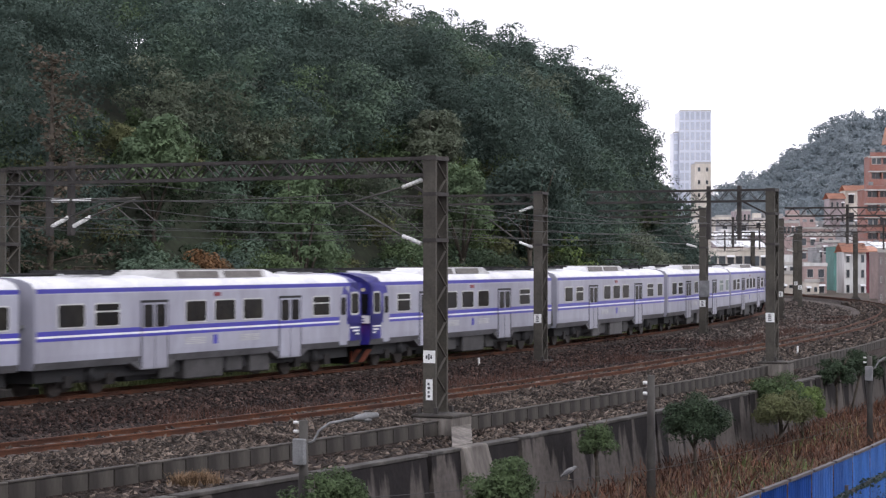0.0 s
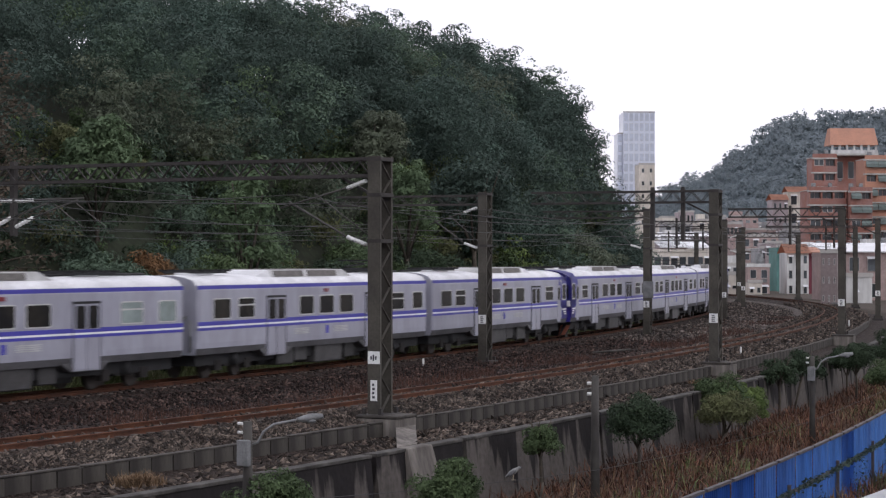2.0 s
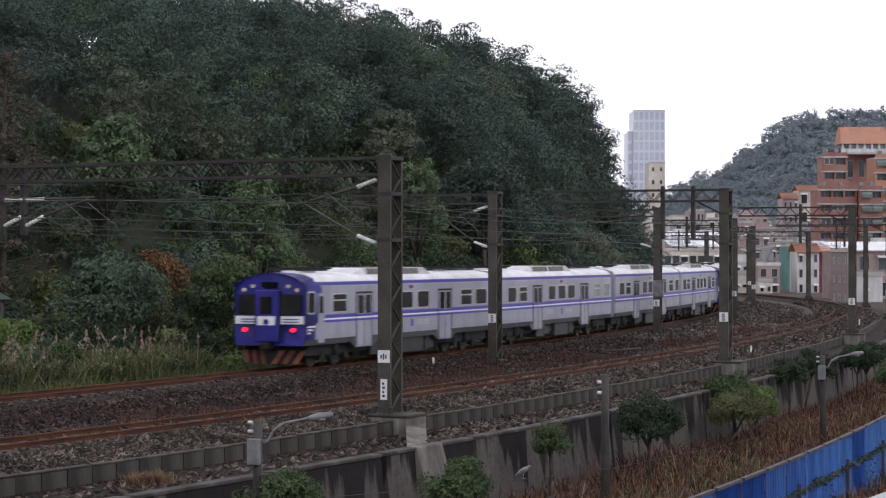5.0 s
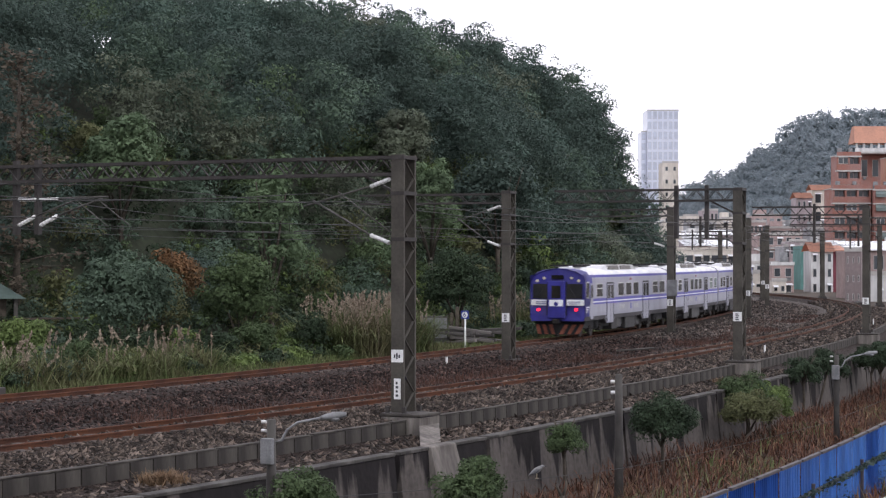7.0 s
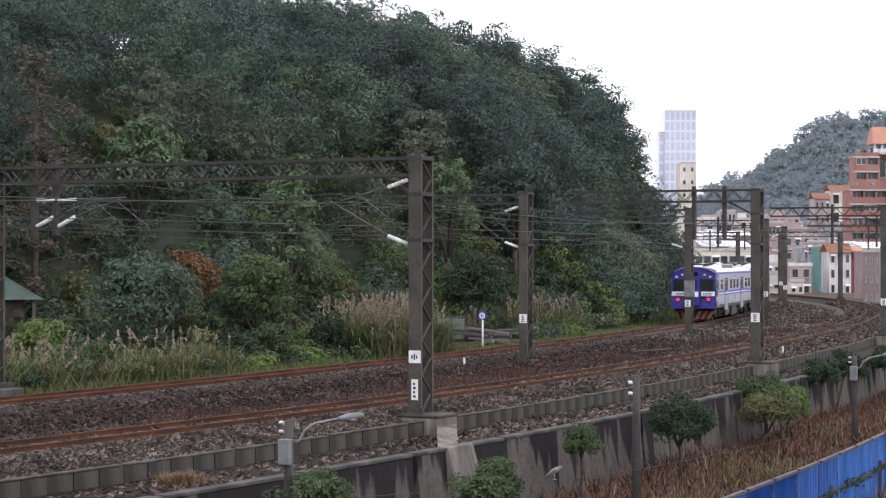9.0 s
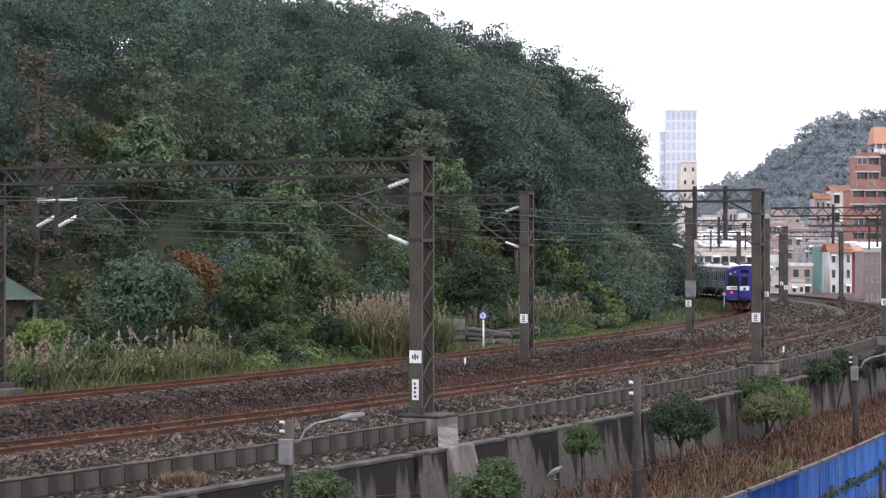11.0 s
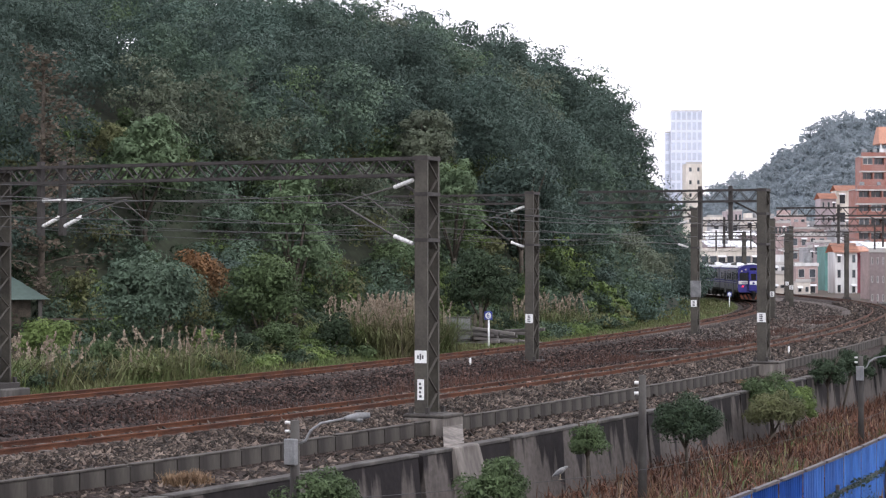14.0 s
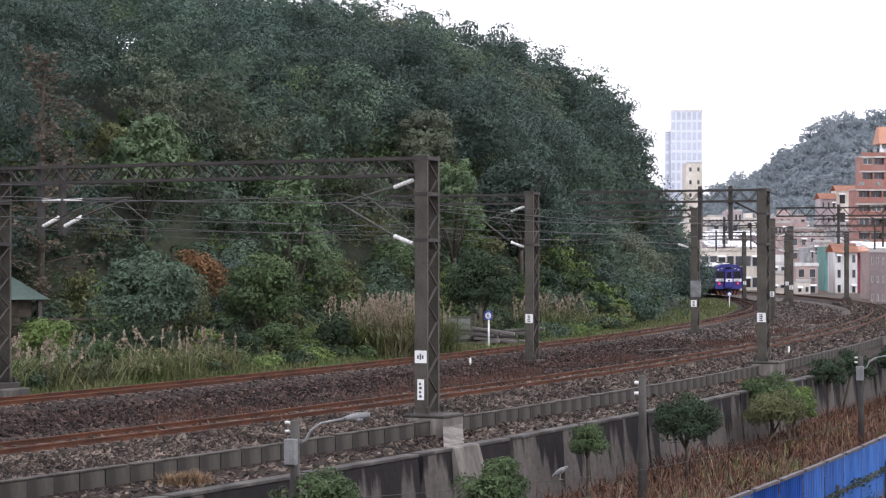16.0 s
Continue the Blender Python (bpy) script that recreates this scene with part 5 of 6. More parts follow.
# ---- town and distance ----
M.update(
    cream=mat("cream_plaster", (0.68, 0.63, 0.57), 0.9, var=0.25, scale=0.3, grain=2, bump=0.1, col2=(0.48, 0.44, 0.38), stretch=(1, 1, 0.3)),
    whitewash=mat("dirty_white_plaster", (0.66, 0.66, 0.65), 0.9, var=0.25, scale=0.3, grain=2, bump=0.1, col2=(0.45, 0.45, 0.45), stretch=(1, 1, 0.25)),
    pink=mat("pinkish_tile", (0.42, 0.31, 0.29), 0.8, var=0.25, scale=0.4, grain=3, bump=0.1, col2=(0.33, 0.25, 0.24)),
    mauve=mat("mauve_tile", (0.38, 0.32, 0.33), 0.8, var=0.25, scale=0.4, grain=3, bump=0.1),
    teal=mat("teal_sheeting", (0.11, 0.25, 0.23), 0.7, var=0.2, scale=0.4, grain=3, bump=0.1),
    brick=mat("red_brick_tile", (0.3, 0.17, 0.15), 0.85, var=0.25, scale=0.3, grain=3, bump=0.1, col2=(0.28, 0.12, 0.09)),
    terracotta=mat("orange_roof_tile", (0.47, 0.24, 0.165), 0.8, var=0.25, scale=0.4, grain=4, bump=0.15, col2=(0.4, 0.21, 0.15)),
    greyhouse=mat("grey_plaster", (0.36, 0.36, 0.37), 0.9, var=0.25, scale=0.3, grain=3, bump=0.1),
    brownhouse=mat("grey_brown_tile", (0.27, 0.22, 0.22), 0.85, var=0.2, scale=0.3, grain=3, bump=0.1),
    darkred=mat("dark_red_wall", (0.22, 0.06, 0.08), 0.85, var=0.2, scale=0.4, grain=3, bump=0.1),
    tin=mat("white_tin_roof", (0.75, 0.76, 0.78), 0.5, 0.1, var=0.12, scale=0.4, grain=4, bump=0.05),
    slab=mat("concrete_slab_edge", (0.5, 0.48, 0.46), 0.9, var=0.2, scale=0.5, grain=4, bump=0.1),
    # skyscraper wall and glass carry the haze as a paler, bluer base colour
    curtain=mat("hazed_curtain_wall", (0.7, 0.735, 0.83), 0.3, var=0.12, scale=0.05, grain=0.4, bump=0.02, col2=(0.64, 0.68, 0.79)),
    curtain_dark=mat("hazed_curtain_glass", (0.6, 0.65, 0.77), 0.2, var=0.2, scale=0.05, grain=0.4, bump=0.02),
    house_glass=mat("house_window_glass", (0.06, 0.07, 0.08), 0.15, var=0.3, bump=0, each=0.6, spec=0.5),
    # distance haze is put into these two base colours, pale and bluish
    hazed_far_leaf=leaf_mat("hazed_far_leaf", (0.285, 0.325, 0.345), (0.25, 0.29, 0.315), 0.5, 0.04),
    hazed_far_soil=mat("hazed_far_slope", (0.25, 0.3, 0.33), 0.95, var=0.3, scale=0.05, grain=0.4, bump=0.2),
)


def house(name, label, x0, x1, y, deep, z1, wall, floors, cols, z0=-1.2, roof="flat", roof_mat="slab", slabs=False, win=(0.5, 0.5), category="house", turn=0.0, tank=False, glass="house_glass"):
    w, h = x1 - x0, z1 - z0
    b = thing(name, label, category, at=pose((x0 + x1) / 2, y, z0, 0, 0, turn))
    wal = part("wall", boxes((-w / 2, w / 2, 0, deep, 0, h)), M[wall], b)
    fh = h / floors
    for i in range(floors):
        for j in range(cols):
            cx, cz = -w / 2 + (j + 0.5) * w / cols, (i + 0.55) * fh
            ww, wh = w / cols * win[0] / 2, fh * win[1] / 2
            fr = part("window", boxes((cx - ww - 0.06, cx + ww + 0.06, -0.08, 0.0, cz - wh - 0.08, cz + wh + 0.06)), M["slab"], wal)
            part("pane", boxes((cx - ww, cx + ww, -0.1, -0.082, cz - wh, cz + wh)), M[glass], fr)
            if y < 560 and w / cols > 0.6 and (i * 5 + j * 3 + floors) % 4 == 1:
                bm = bmesh.new()
                for v in box(bm, cx - ww - 0.15, cx + ww + 0.15, -0.75, -0.05, cz + wh + 0.08, cz + wh + 0.15):
                    v.co.z -= 0.25 if v.co.y < -0.4 else 0
                part("awning", bm, M["tin"], wal)
            elif y < 560 and (i * 3 + j * 7 + cols) % 5 == 2:
                part("air_conditioner", boxes((cx - 0.35, cx + 0.35, -0.4, -0.02, cz - wh - 0.65, cz - wh - 0.15)), M["galv"], wal)
        if slabs:
            part("balcony", boxes((-w / 2 - 0.15, w / 2 + 0.15, -0.9, 0.0, i * fh - 0.12, i * fh + 0.3)), M["slab"] if i % 2 else M[wall], wal)
    if roof == "flat":
        part("parapet", boxes((-w / 2 - 0.1, w / 2 + 0.1, -0.1, 0.12, h, h + 0.5)), M[roof_mat], b)
        part("roof", boxes((-w / 2, w / 2, 0.1, deep - 0.1, h, h + 0.12)), M[roof_mat], b)
    elif roof == "shed":
        bm = bmesh.new()
        for v in box(bm, -w / 2 - 0.3, w / 2 + 0.3, -0.5, deep + 0.3, h, h + 0.14):
            v.co.z += max(0, v.co.y) * 0.12
        part("roof", bm, M[roof_mat], b)
    else:
        bm = bmesh.new()
        for sgn in (-1, 1):
            v = [bm.verts.new(p) for p in ((-w / 2 - 0.3, deep / 2 - sgn * (deep / 2 + 0.4), h - 0.1), (w / 2 + 0.3, deep / 2 - sgn * (deep / 2 + 0.4), h - 0.1), (w / 2 + 0.3, deep / 2, h + 1.3), (-w / 2 - 0.3, deep / 2, h + 1.3))]
            bm.faces.new(v if sgn > 0 else v[::-1])
        bmesh.ops.solidify(bm, geom=bm.faces[:], thickness=0.18)
        part("roof", bm, M[roof_mat], b)
    if tank and y > 340:
        part("roof_room", boxes((-w * 0.42, -w * 0.02, deep * 0.2, deep * 0.7, h + 0.1, h + 1.7)), M["tin" if cols % 2 else wall], b, "small rooftop room")
    if tank:
        bm = bmesh.new()
        tube(bm, [(w * 0.2, deep * 0.4, h + 0.1), (w * 0.2, deep * 0.4, h + 0.5), (w * 0.2, deep * 0.4, h + 1.9)], 0.55, 12)
        part("water_tank", bm, M["galv"], b, "steel rooftop water tank")
    return b


house("skyscraper", "glass skyscraper far behind the hill, haze put into its pale blue colour", 98.8, 112.5, 900, 18, 69.2, "curtain", 16, 6, category="skyscraper", win=(0.6, 0.7), glass="curtain_dark")
house("skyscraper", "stepped lower wing of the glass skyscraper", 96.4, 98.7, 902, 14, 60.0, "curtain", 14, 1, category="skyscraper", win=(0.6, 0.6), glass="curtain_dark")
house("apartment_tower", "cream apartment tower with few small windows", 70.4, 75.0, 600, 10, 32.3, "cream", 9, 2, category="apartment tower", win=(0.28, 0.3))
house("factory", "long cream factory building behind the masts", 41.0, 50.4, 330, 8, 5.6, "cream", 2, 7, win=(0.75, 0.45), roof_mat="cream", category="factory")
house("garage", "low cream garage with wide openings", 42.4, 45.6, 272, 5, 2.3, "cream", 1, 2, win=(0.7, 0.1))
house("house", "small pink and grey house with roof terrace", 51.0, 54.2, 300, 7, 3.3, "pink", 2, 2, roof_mat="whitewash", tank=True)
house("house", "pale annex with a flat roof", 50.4, 52.4, 296, 4, 1.0, "cream", 1, 2, win=(0.4, 0.3))
house("apartment_house", "mauve tiled apartment house", 61.6, 64.4, 345, 8, 7.1, "mauve", 3, 3, category="apartment house")
house("apartment_house", "pink tiled apartment house with balconies", 62.0, 70.2, 380, 9, 8.7, "pink", 4, 5, slabs=True, category="apartment house")
house("house", "narrow teal sheet-clad house", 60.2, 62.0, 327, 7, 6.3, "teal", 3, 1, win=(0.2, 0.2))
house("house", "white three-storey house with orange tiled roof", 57.1, 60.3, 302, 6, 5.4, "whitewash", 3, 3, roof="gable", roof_mat="terracotta", win=(0.4, 0.5))
house("house", "dark red plastered house beside the white one", 60.5, 62.6, 303, 6, 5.4, "darkred", 3, 1, roof="shed", roof_mat="terracotta")
house("house", "grey-brown tiled block by the line", 47.7, 49.5, 232, 8, 5.0, "brownhouse", 3, 3, win=(0.12, 0.3), turn=-14)
house("workshop", "long pinkish workshop with white tin roof", 52.5, 66, 252, 9, 5.2, "pink", 2, 6, roof="shed", roof_mat="tin", category="workshop")
house("garden_wall", "white plastered yard wall", 50.8, 54.4, 236, 0.4, 2.3, "whitewash", 1, 1, win=(0.02, 0.02), category="wall")
def brick_flats(label, x0, x1, y, deep, z1, floors, bays, wall="brick", awnings=False, open_top=False, z0=-1.2):
    """Flats with a brick parapet, a shaded loggia, posts and a pale slab on every floor."""
    w, h = x1 - x0, z1 - z0
    b = thing("apartment_house", label, "apartment house", at=pose((x0 + x1) / 2, y, z0))
    core = part("wall", boxes((-w / 2 + 0.15, w / 2 - 0.15, 1.3, deep, 0, h)), M[wall], b)
    fh = h / floors
    for i in range(floors):
        z = i * fh
        part("balcony", bevel(boxes((-w / 2, w / 2, 0, 1.3, z, z + fh * 0.42)), 0.05, 1), M[wall], core, "brick balcony parapet")
        part("slab", boxes((-w / 2 - 0.12, w / 2 + 0.12, -0.12, 1.4, z + fh * 0.9, z + fh)), M["slab"], core, "pale concrete floor slab")
        for j in range(bays + 1):
            x = -w / 2 + 0.15 + (w - 0.3) * j / bays
            part("pier", boxes((x - 0.16, x + 0.16, 0.02, 1.3, z + fh * 0.42, z + fh * 0.9)), M[wall], core)
        for j in range(bays):
            a, c = -w / 2 + 0.3 + (w - 0.3) * j / bays, -w / 2 + (w - 0.3) * (j + 1) / bays
            closed = (i * 3 + j * 5) % 4 == 0 and not (open_top and i == floors - 1)
            win = part("window", boxes((a, c, 0.16 if closed else 1.2, 0.24 if closed else 1.29, z + fh * 0.43, z + fh * 0.89)), M["slab" if closed else "brownhouse"], core)
            for k in range(2):
                u, v = a + (c - a) * (0.06 + 0.48 * k), a + (c - a) * (0.46 + 0.48 * k)
                part("pane", boxes((u, v, (0.16 if closed else 1.2) - 0.03, (0.16 if closed else 1.2) - 0.004, z + fh * 0.47, z + fh * 0.85)), M["house_glass"], win)
            if awnings and (i + j) % 3 != 1:
                bm = bmesh.new()
                for vv in box(bm, a - 0.1, c + 0.1, -0.75, 0.0, z + fh * 0.62, z + fh * 0.86):
                    vv.co.z -= fh * 0.2 if vv.co.y < -0.3 else 0
                part("awning", bm, M["teal_grey"], core, "grey-green sheet awning")
    part("parapet", boxes((-w / 2, w / 2, 0.0, 0.25, h, h + 0.8)), M[wall], b)
    part("roof", boxes((-w / 2, w / 2, 0.26, deep, h, h + 0.15)), M["slab"], b)
    for k, (x, r) in enumerate(((-w * 0.25, 0.5), (w * 0.2, 0.42))):
        bm = bmesh.new()
        tube(bm, [(x, deep * 0.5, h + 0.15), (x, deep * 0.5, h + 1.7)], r, 12)
        part("water_tank", bm, M["galv"], b, "steel rooftop water tank")
    return b


M["teal_grey"] = mat("grey_green_awning", (0.16, 0.2, 0.19), 0.7, var=0.25, scale=0.5, grain=4, bump=0.1)
brick_flats("stepped red brick apartment house with pale floor slabs", 83.9, 91.6, 420, 10, 18.6, 7, 3, open_top=True)
brick_flats("upper red brick storeys set back above the terrace", 85.9, 90.9, 426, 7, 25.6, 9, 2)
brick_flats("red brick apartment house with grey-green awnings", 91.7, 96.2, 417, 9, 18.4, 7, 2, awnings=True)
brick_flats("tall orange-red apartment block with awnings", 96.3, 104.0, 424, 9, 25.2, 9, 3, wall="terracotta", awnings=True)
house("temple_hall", "hillside hall under a broad orange roof", 96.8, 104.0, 456, 8, 27.6, "brick", 4, 3, category="hall")
hall = thing("hall_roof", "broad orange tiled roof on white posts above the hall", "roof", at=pose(100.3, 452, 27.7))
bm = bmesh.new()
for v in box(bm, -5.3, 5.3, 0, 7, 2.0, 5.8):
    if v.co.z > 4:
        v.co.x *= 0.93
        v.co.y = 2.4 if v.co.y < 3 else 4.6
part("roof", bm, M["terracotta"], hall, "orange tiled hipped roof")
for k in range(7):
    part("post", boxes((-4.8 + 1.6 * k - 0.15, -4.5 + 1.6 * k, 0.4, 0.7, 0.2, 2.0)), M["whitewash"], hall)
part("railing", boxes((-5.2, 5.2, -0.2, 0.0, 0.1, 0.9)), M["whitewash"], hall, "white roof railing")
part("deck", boxes((-5.3, 5.3, -0.3, 7, -0.3, 0.1)), M["slab"], hall)
house("house", "hillside house with an orange tiled roof", 87.4, 91.0, 480, 7, 18.6, "mauve", 6, 3, win=(0.4, 0.35), roof="gable", roof_mat="terracotta")
house("house", "hillside villa under an orange tiled roof", 93.0, 98.2, 490, 7, 20.8, "cream", 5, 2, roof="gable", roof_mat="terracotta")


def far_town():
    rng = random.Random(9)
    walls = ["greyhouse", "whitewash", "cream", "mauve", "pink", "greyhouse", "whitewash"]
    labels = {"greyhouse": "grey plastered", "whitewash": "whitewashed", "cream": "cream plastered", "mauve": "mauve tiled", "pink": "pinkish tiled"}
    for row, (y, z) in enumerate(((350, 5.0), (385, 7.0), (430, 9.5), (470, 11.5), (520, 14), (570, 16.5))):
        x = y * 0.128
        while x < y * 0.232:
            w = rng.uniform(2.8, 6.0) * (1 + 0.08 * row)
            wall = rng.choice(walls)
            top = z + rng.uniform(-2.2, 1.6)
            flat = rng.random() < 0.7
            house("house", labels[wall] + (" flat-roofed house" if flat else " house under a white tin roof") + " in the distant town", x, x + w, y + rng.uniform(-8, 8), 9, top, wall,
                  3 + row // 2, rng.choice((2, 3, 4)), roof="flat" if flat else "shed", roof_mat="slab" if flat else "tin", win=(0.5, 0.45), tank=rng.random() < 0.35)
            x += w + rng.uniform(0.3, 1.6)


far_town()


def far_hill():
    rng = np.random.default_rng(14)
    rx = (70, 92, 102, 109, 113, 119, 123, 128, 137, 146, 157, 178, 230, 300)
    rz = (8, 24, 30, 35.5, 37.5, 36.5, 39, 44.5, 51.5, 58.5, 60.5, 62, 64, 64)
    xs, ys = np.arange(60, 300, 6.0), np.linspace(640, 800, 14)
    gx, gy = np.meshgrid(xs, ys)
    k = ((gy - 640) / 160) ** 0.8
    gz = -1.5 + (np.interp(gx, rx, rz) - 2) * k
    v = np.stack([gx, gy, gz], -1).reshape(-1, 3)
    n = len(xs)
    q = [(i * n + j, i * n + j + 1, (i + 1) * n + j + 1, (i + 1) * n + j) for i in range(len(ys) - 1) for j in range(n - 1)]
    tagged(new("far_hill", np_mesh("far_hill", v, q, [M["hazed_far_soil"]])), "distant wooded hill beyond the town", "hill", kind="structure")
    c = []
    for _ in range(1900):
        x, t = rng.uniform(76, 208), 0.25 + 0.76 * rng.random()
        y = 640 + 160 * t
        z = -1.5 + (np.interp(x, rx, rz) - 2) * t ** 0.8
        r = rng.uniform(2.2, 4.2)
        c.append(leafy_crown(rng, np.array([x, y, z - 1]), rng.uniform(4, 8), r, 84, 12, 1.05, 0.0))
    v = np.concatenate(c)
    tagged(new("far_woods", np_mesh("far_woods", v, tris_of(len(v) // 3), [M["hazed_far_leaf"]])), "woods on the distant hill, bluish haze put into the leaf colour", "woods", kind="stuff")


far_hill()


# ---- wires ----
SUPPORTS = [-28, 5, 36, 68, 101, 137, 172, 206]


def wire(d, z, sag, r, name, label, s0=0, s1=8):
    bm = bmesh.new()
    pts = []
    for a, b in zip(SUPPORTS[s0:s1], SUPPORTS[s0 + 1:s1]):
        for k in range(10):
            t = k / 10
            pts.append(on_line(a + (b - a) * t, d, z - sag * 4 * t * (1 - t)))
    pts.append(on_line(SUPPORTS[s1 - 1], d, z))
    tube(bm, pts, r, 4)
    return tagged(part(name, bm, M["wire"]), label, "overhead wire", "overhead wires")


for d in (0.1, NEAR - 0.1):
    wire(d, 4.98, 0.02, 0.011, "contact_wire", "thin dark contact wire over a track")
    wire(d, 5.85, 0.55, 0.012, "messenger_wire", "sagging dark messenger wire over a track")
for d, z in ((-2.4, 5.35), (-2.2, 5.05), (12.0, 5.6), (3.1, 6.2)):
    wire(d, z, 0.3, 0.011, "feeder_wire", "dark feeder wire along the masts")


def droppers():
    bm = bmesh.new()
    for a, b in zip(SUPPORTS, SUPPORTS[1:]):
        for k in range(1, 6):
            t = k / 6
            for d in (0.1, NEAR - 0.1):
                s = a + (b - a) * t
                bar(bm, on_line(s, d, 4.98), on_line(s, d, 5.85 - 0.55 * 4 * t * (1 - t)), 0.012)
    tagged(part("droppers", bm, M["wire"]), "thin wire droppers hanging from the messenger wire", "droppers", kind="stuff")


droppers()


# ---- concrete plinths under the near masts ----
def plinth(s, d, label, back=None):
    """A pale block under a mast, tied to a flared buttress on the retaining wall."""
    p = thing("mast_plinth", label, "plinth", "plinths of the near masts", at=line_pose(s, d, 0))
    part("cap", bevel(boxes((-0.42, 0.82, -0.62, 0.62, -0.24, -0.16)), 0.02, 1), M["concrete"], p)
    part("shaft", bevel(boxes((-0.4, 0.8, -0.6, 0.6, -1.2, -0.242)), 0.03, 1), M["pale_wall"], p, "pale streaked concrete block")
    if back is None:
        return
    bm = bmesh.new()
    for v in box(bm, 0.78, 2.0, -0.59, 0.59, -1.2, -0.45):
        if v.co.x > 1:
            v.co.y += back - 0.4
            v.co.z -= 0.3 if v.co.z > -1 else 0
    part("tie_beam", bm, M["pale_wall"], p)
    bm = bmesh.new()
    for v in box(bm, 1.99, 2.36, back - 1.05, back + 0.35, -3.2, -0.76):
        if v.co.z < -1:
            v.co.x += 0.6 if v.co.x > 2.1 else 0
            v.co.y += 0.25 if v.co.y > back else -0.15
    part("buttress", bevel(bm, 0.03, 1), M["pale_wall"], p, "pale concrete buttress on the wall")


plinth(5.0, 12.49, "pale concrete plinth and buttress under the near mast", -1.95)
plinth(35.8, 12.88, "concrete plinth under the numbered mast on the wall")
plinth(67.8, 13.2, "concrete plinth under the mast at the bend")


# ---- loose ballast ----
def stones(seed, regions, mats, name, label):
    rng = np.random.default_rng(seed)
    cube = np.array([(x, y, z) for x in (-1, 1) for y in (-1, 1) for z in (-1, 1)], float)
    face = np.array([(0, 1, 3, 2), (4, 6, 7, 5), (0, 4, 5, 1), (2, 3, 7, 6), (1, 5, 7, 3)])
    vs = []
    for n, s0, s1, d0, d1, za, zb, size in regions:
        s, d = rng.uniform(s0, s1, n), rng.uniform(d0, d1, n)
        z = np.interp(d, (d0, d1), (za, zb))
        c = line_np(s, d, z)
        r = size * (0.6 + 0.8 * rng.random((n, 1, 1)))
        shape = cube[None] * (0.55 + 0.75 * rng.random((n, 8, 1))) * r * np.array([1, 0.8, 0.6])
        a = rng.random(n) * 6.28
        ca, sa = np.cos(a)[:, None], np.sin(a)[:, None]
        x, y = shape[..., 0] * ca - shape[..., 1] * sa, shape[..., 0] * sa + shape[..., 1] * ca
        t = rng.normal(0, 0.5, (n, 1))
        vs.append((np.stack([x, y, shape[..., 2] + x * t], -1) + c[:, None, :]).reshape(-1, 3))
    v = np.concatenate(vs)
    q = (face[None] + np.arange(len(v) // 8)[:, None, None] * 8).reshape(-1, 4)
    me = np_mesh(name, v, q, mats)
    tagged(new(name, me), label, "ballast", kind="stuff")


stones(15, [(14000, -14, 14, 10.75, 12.7, -0.15, -0.42, 0.052), (8500, 14, 45, 10.75, 12.7, -0.15, -0.42, 0.064), (2600, 45, 90, 10.75, 12.7, -0.15, -0.42, 0.09), (2600, 90, 150, 10.75, 12.7, -0.16, -0.42, 0.095), (2400, 40, 160, 9.3, 10.75, -0.16, -0.16, 0.075),
            (2600, -14, 40, 9.4, 10.35, -0.15, -0.15, 0.055), (2600, -14, 40, 7.7, 9.2, -0.28, -0.15, 0.065), (1500, 40, 90, 7.7, 9.2, -0.28, -0.15, 0.08), (1200, 90, 150, 7.7, 9.2, -0.28, -0.16, 0.12),
            (3600, 2, 40, 12.95, 14.35, -0.76, -0.8, 0.065), (600, -14, 2, 13.0, 14.3, -0.76, -0.8, 0.055)],
       [M["stone"]], "ballast_stones", "loose grey-brown ballast stones beside the near track")
stones(16, [(8500, -12, 45, 1.0, 5.0, -0.19, -0.52, 0.045), (2000, 45, 62, 1.0, 7.0, -0.2, -0.53, 0.045), (2600, 20, 165, -1.3, 0.5, -0.17, -0.16, 0.07), (1600, -12, 60, 0.66, 1.0, -0.16, -0.16, 0.055), (2000, -10, 45, 5.0, 7.7, -0.52, -0.29, 0.045)],
       [M["stone_dark"]], "ballast_stones", "rust-stained dark ballast stones between the tracks")


stones(17, [(2600, 60, 100, 1.0, 7.6, -0.2, -0.48, 0.05), (2800, 100, 165, 1.0, 8.0, -0.2, -0.45, 0.065)],
       [M["stone_grey"]], "ballast_stones", "pale grey ballast stones round the far bend")


# ---- sleepers of the nearest stretch ----
for t, d0 in ((far_track, 0.0), (near_track, NEAR)):
    for i in range(160):
        shared("sleeper", sleeper_me, t, line_pose(-14 + i * 0.62, d0, 0.0))


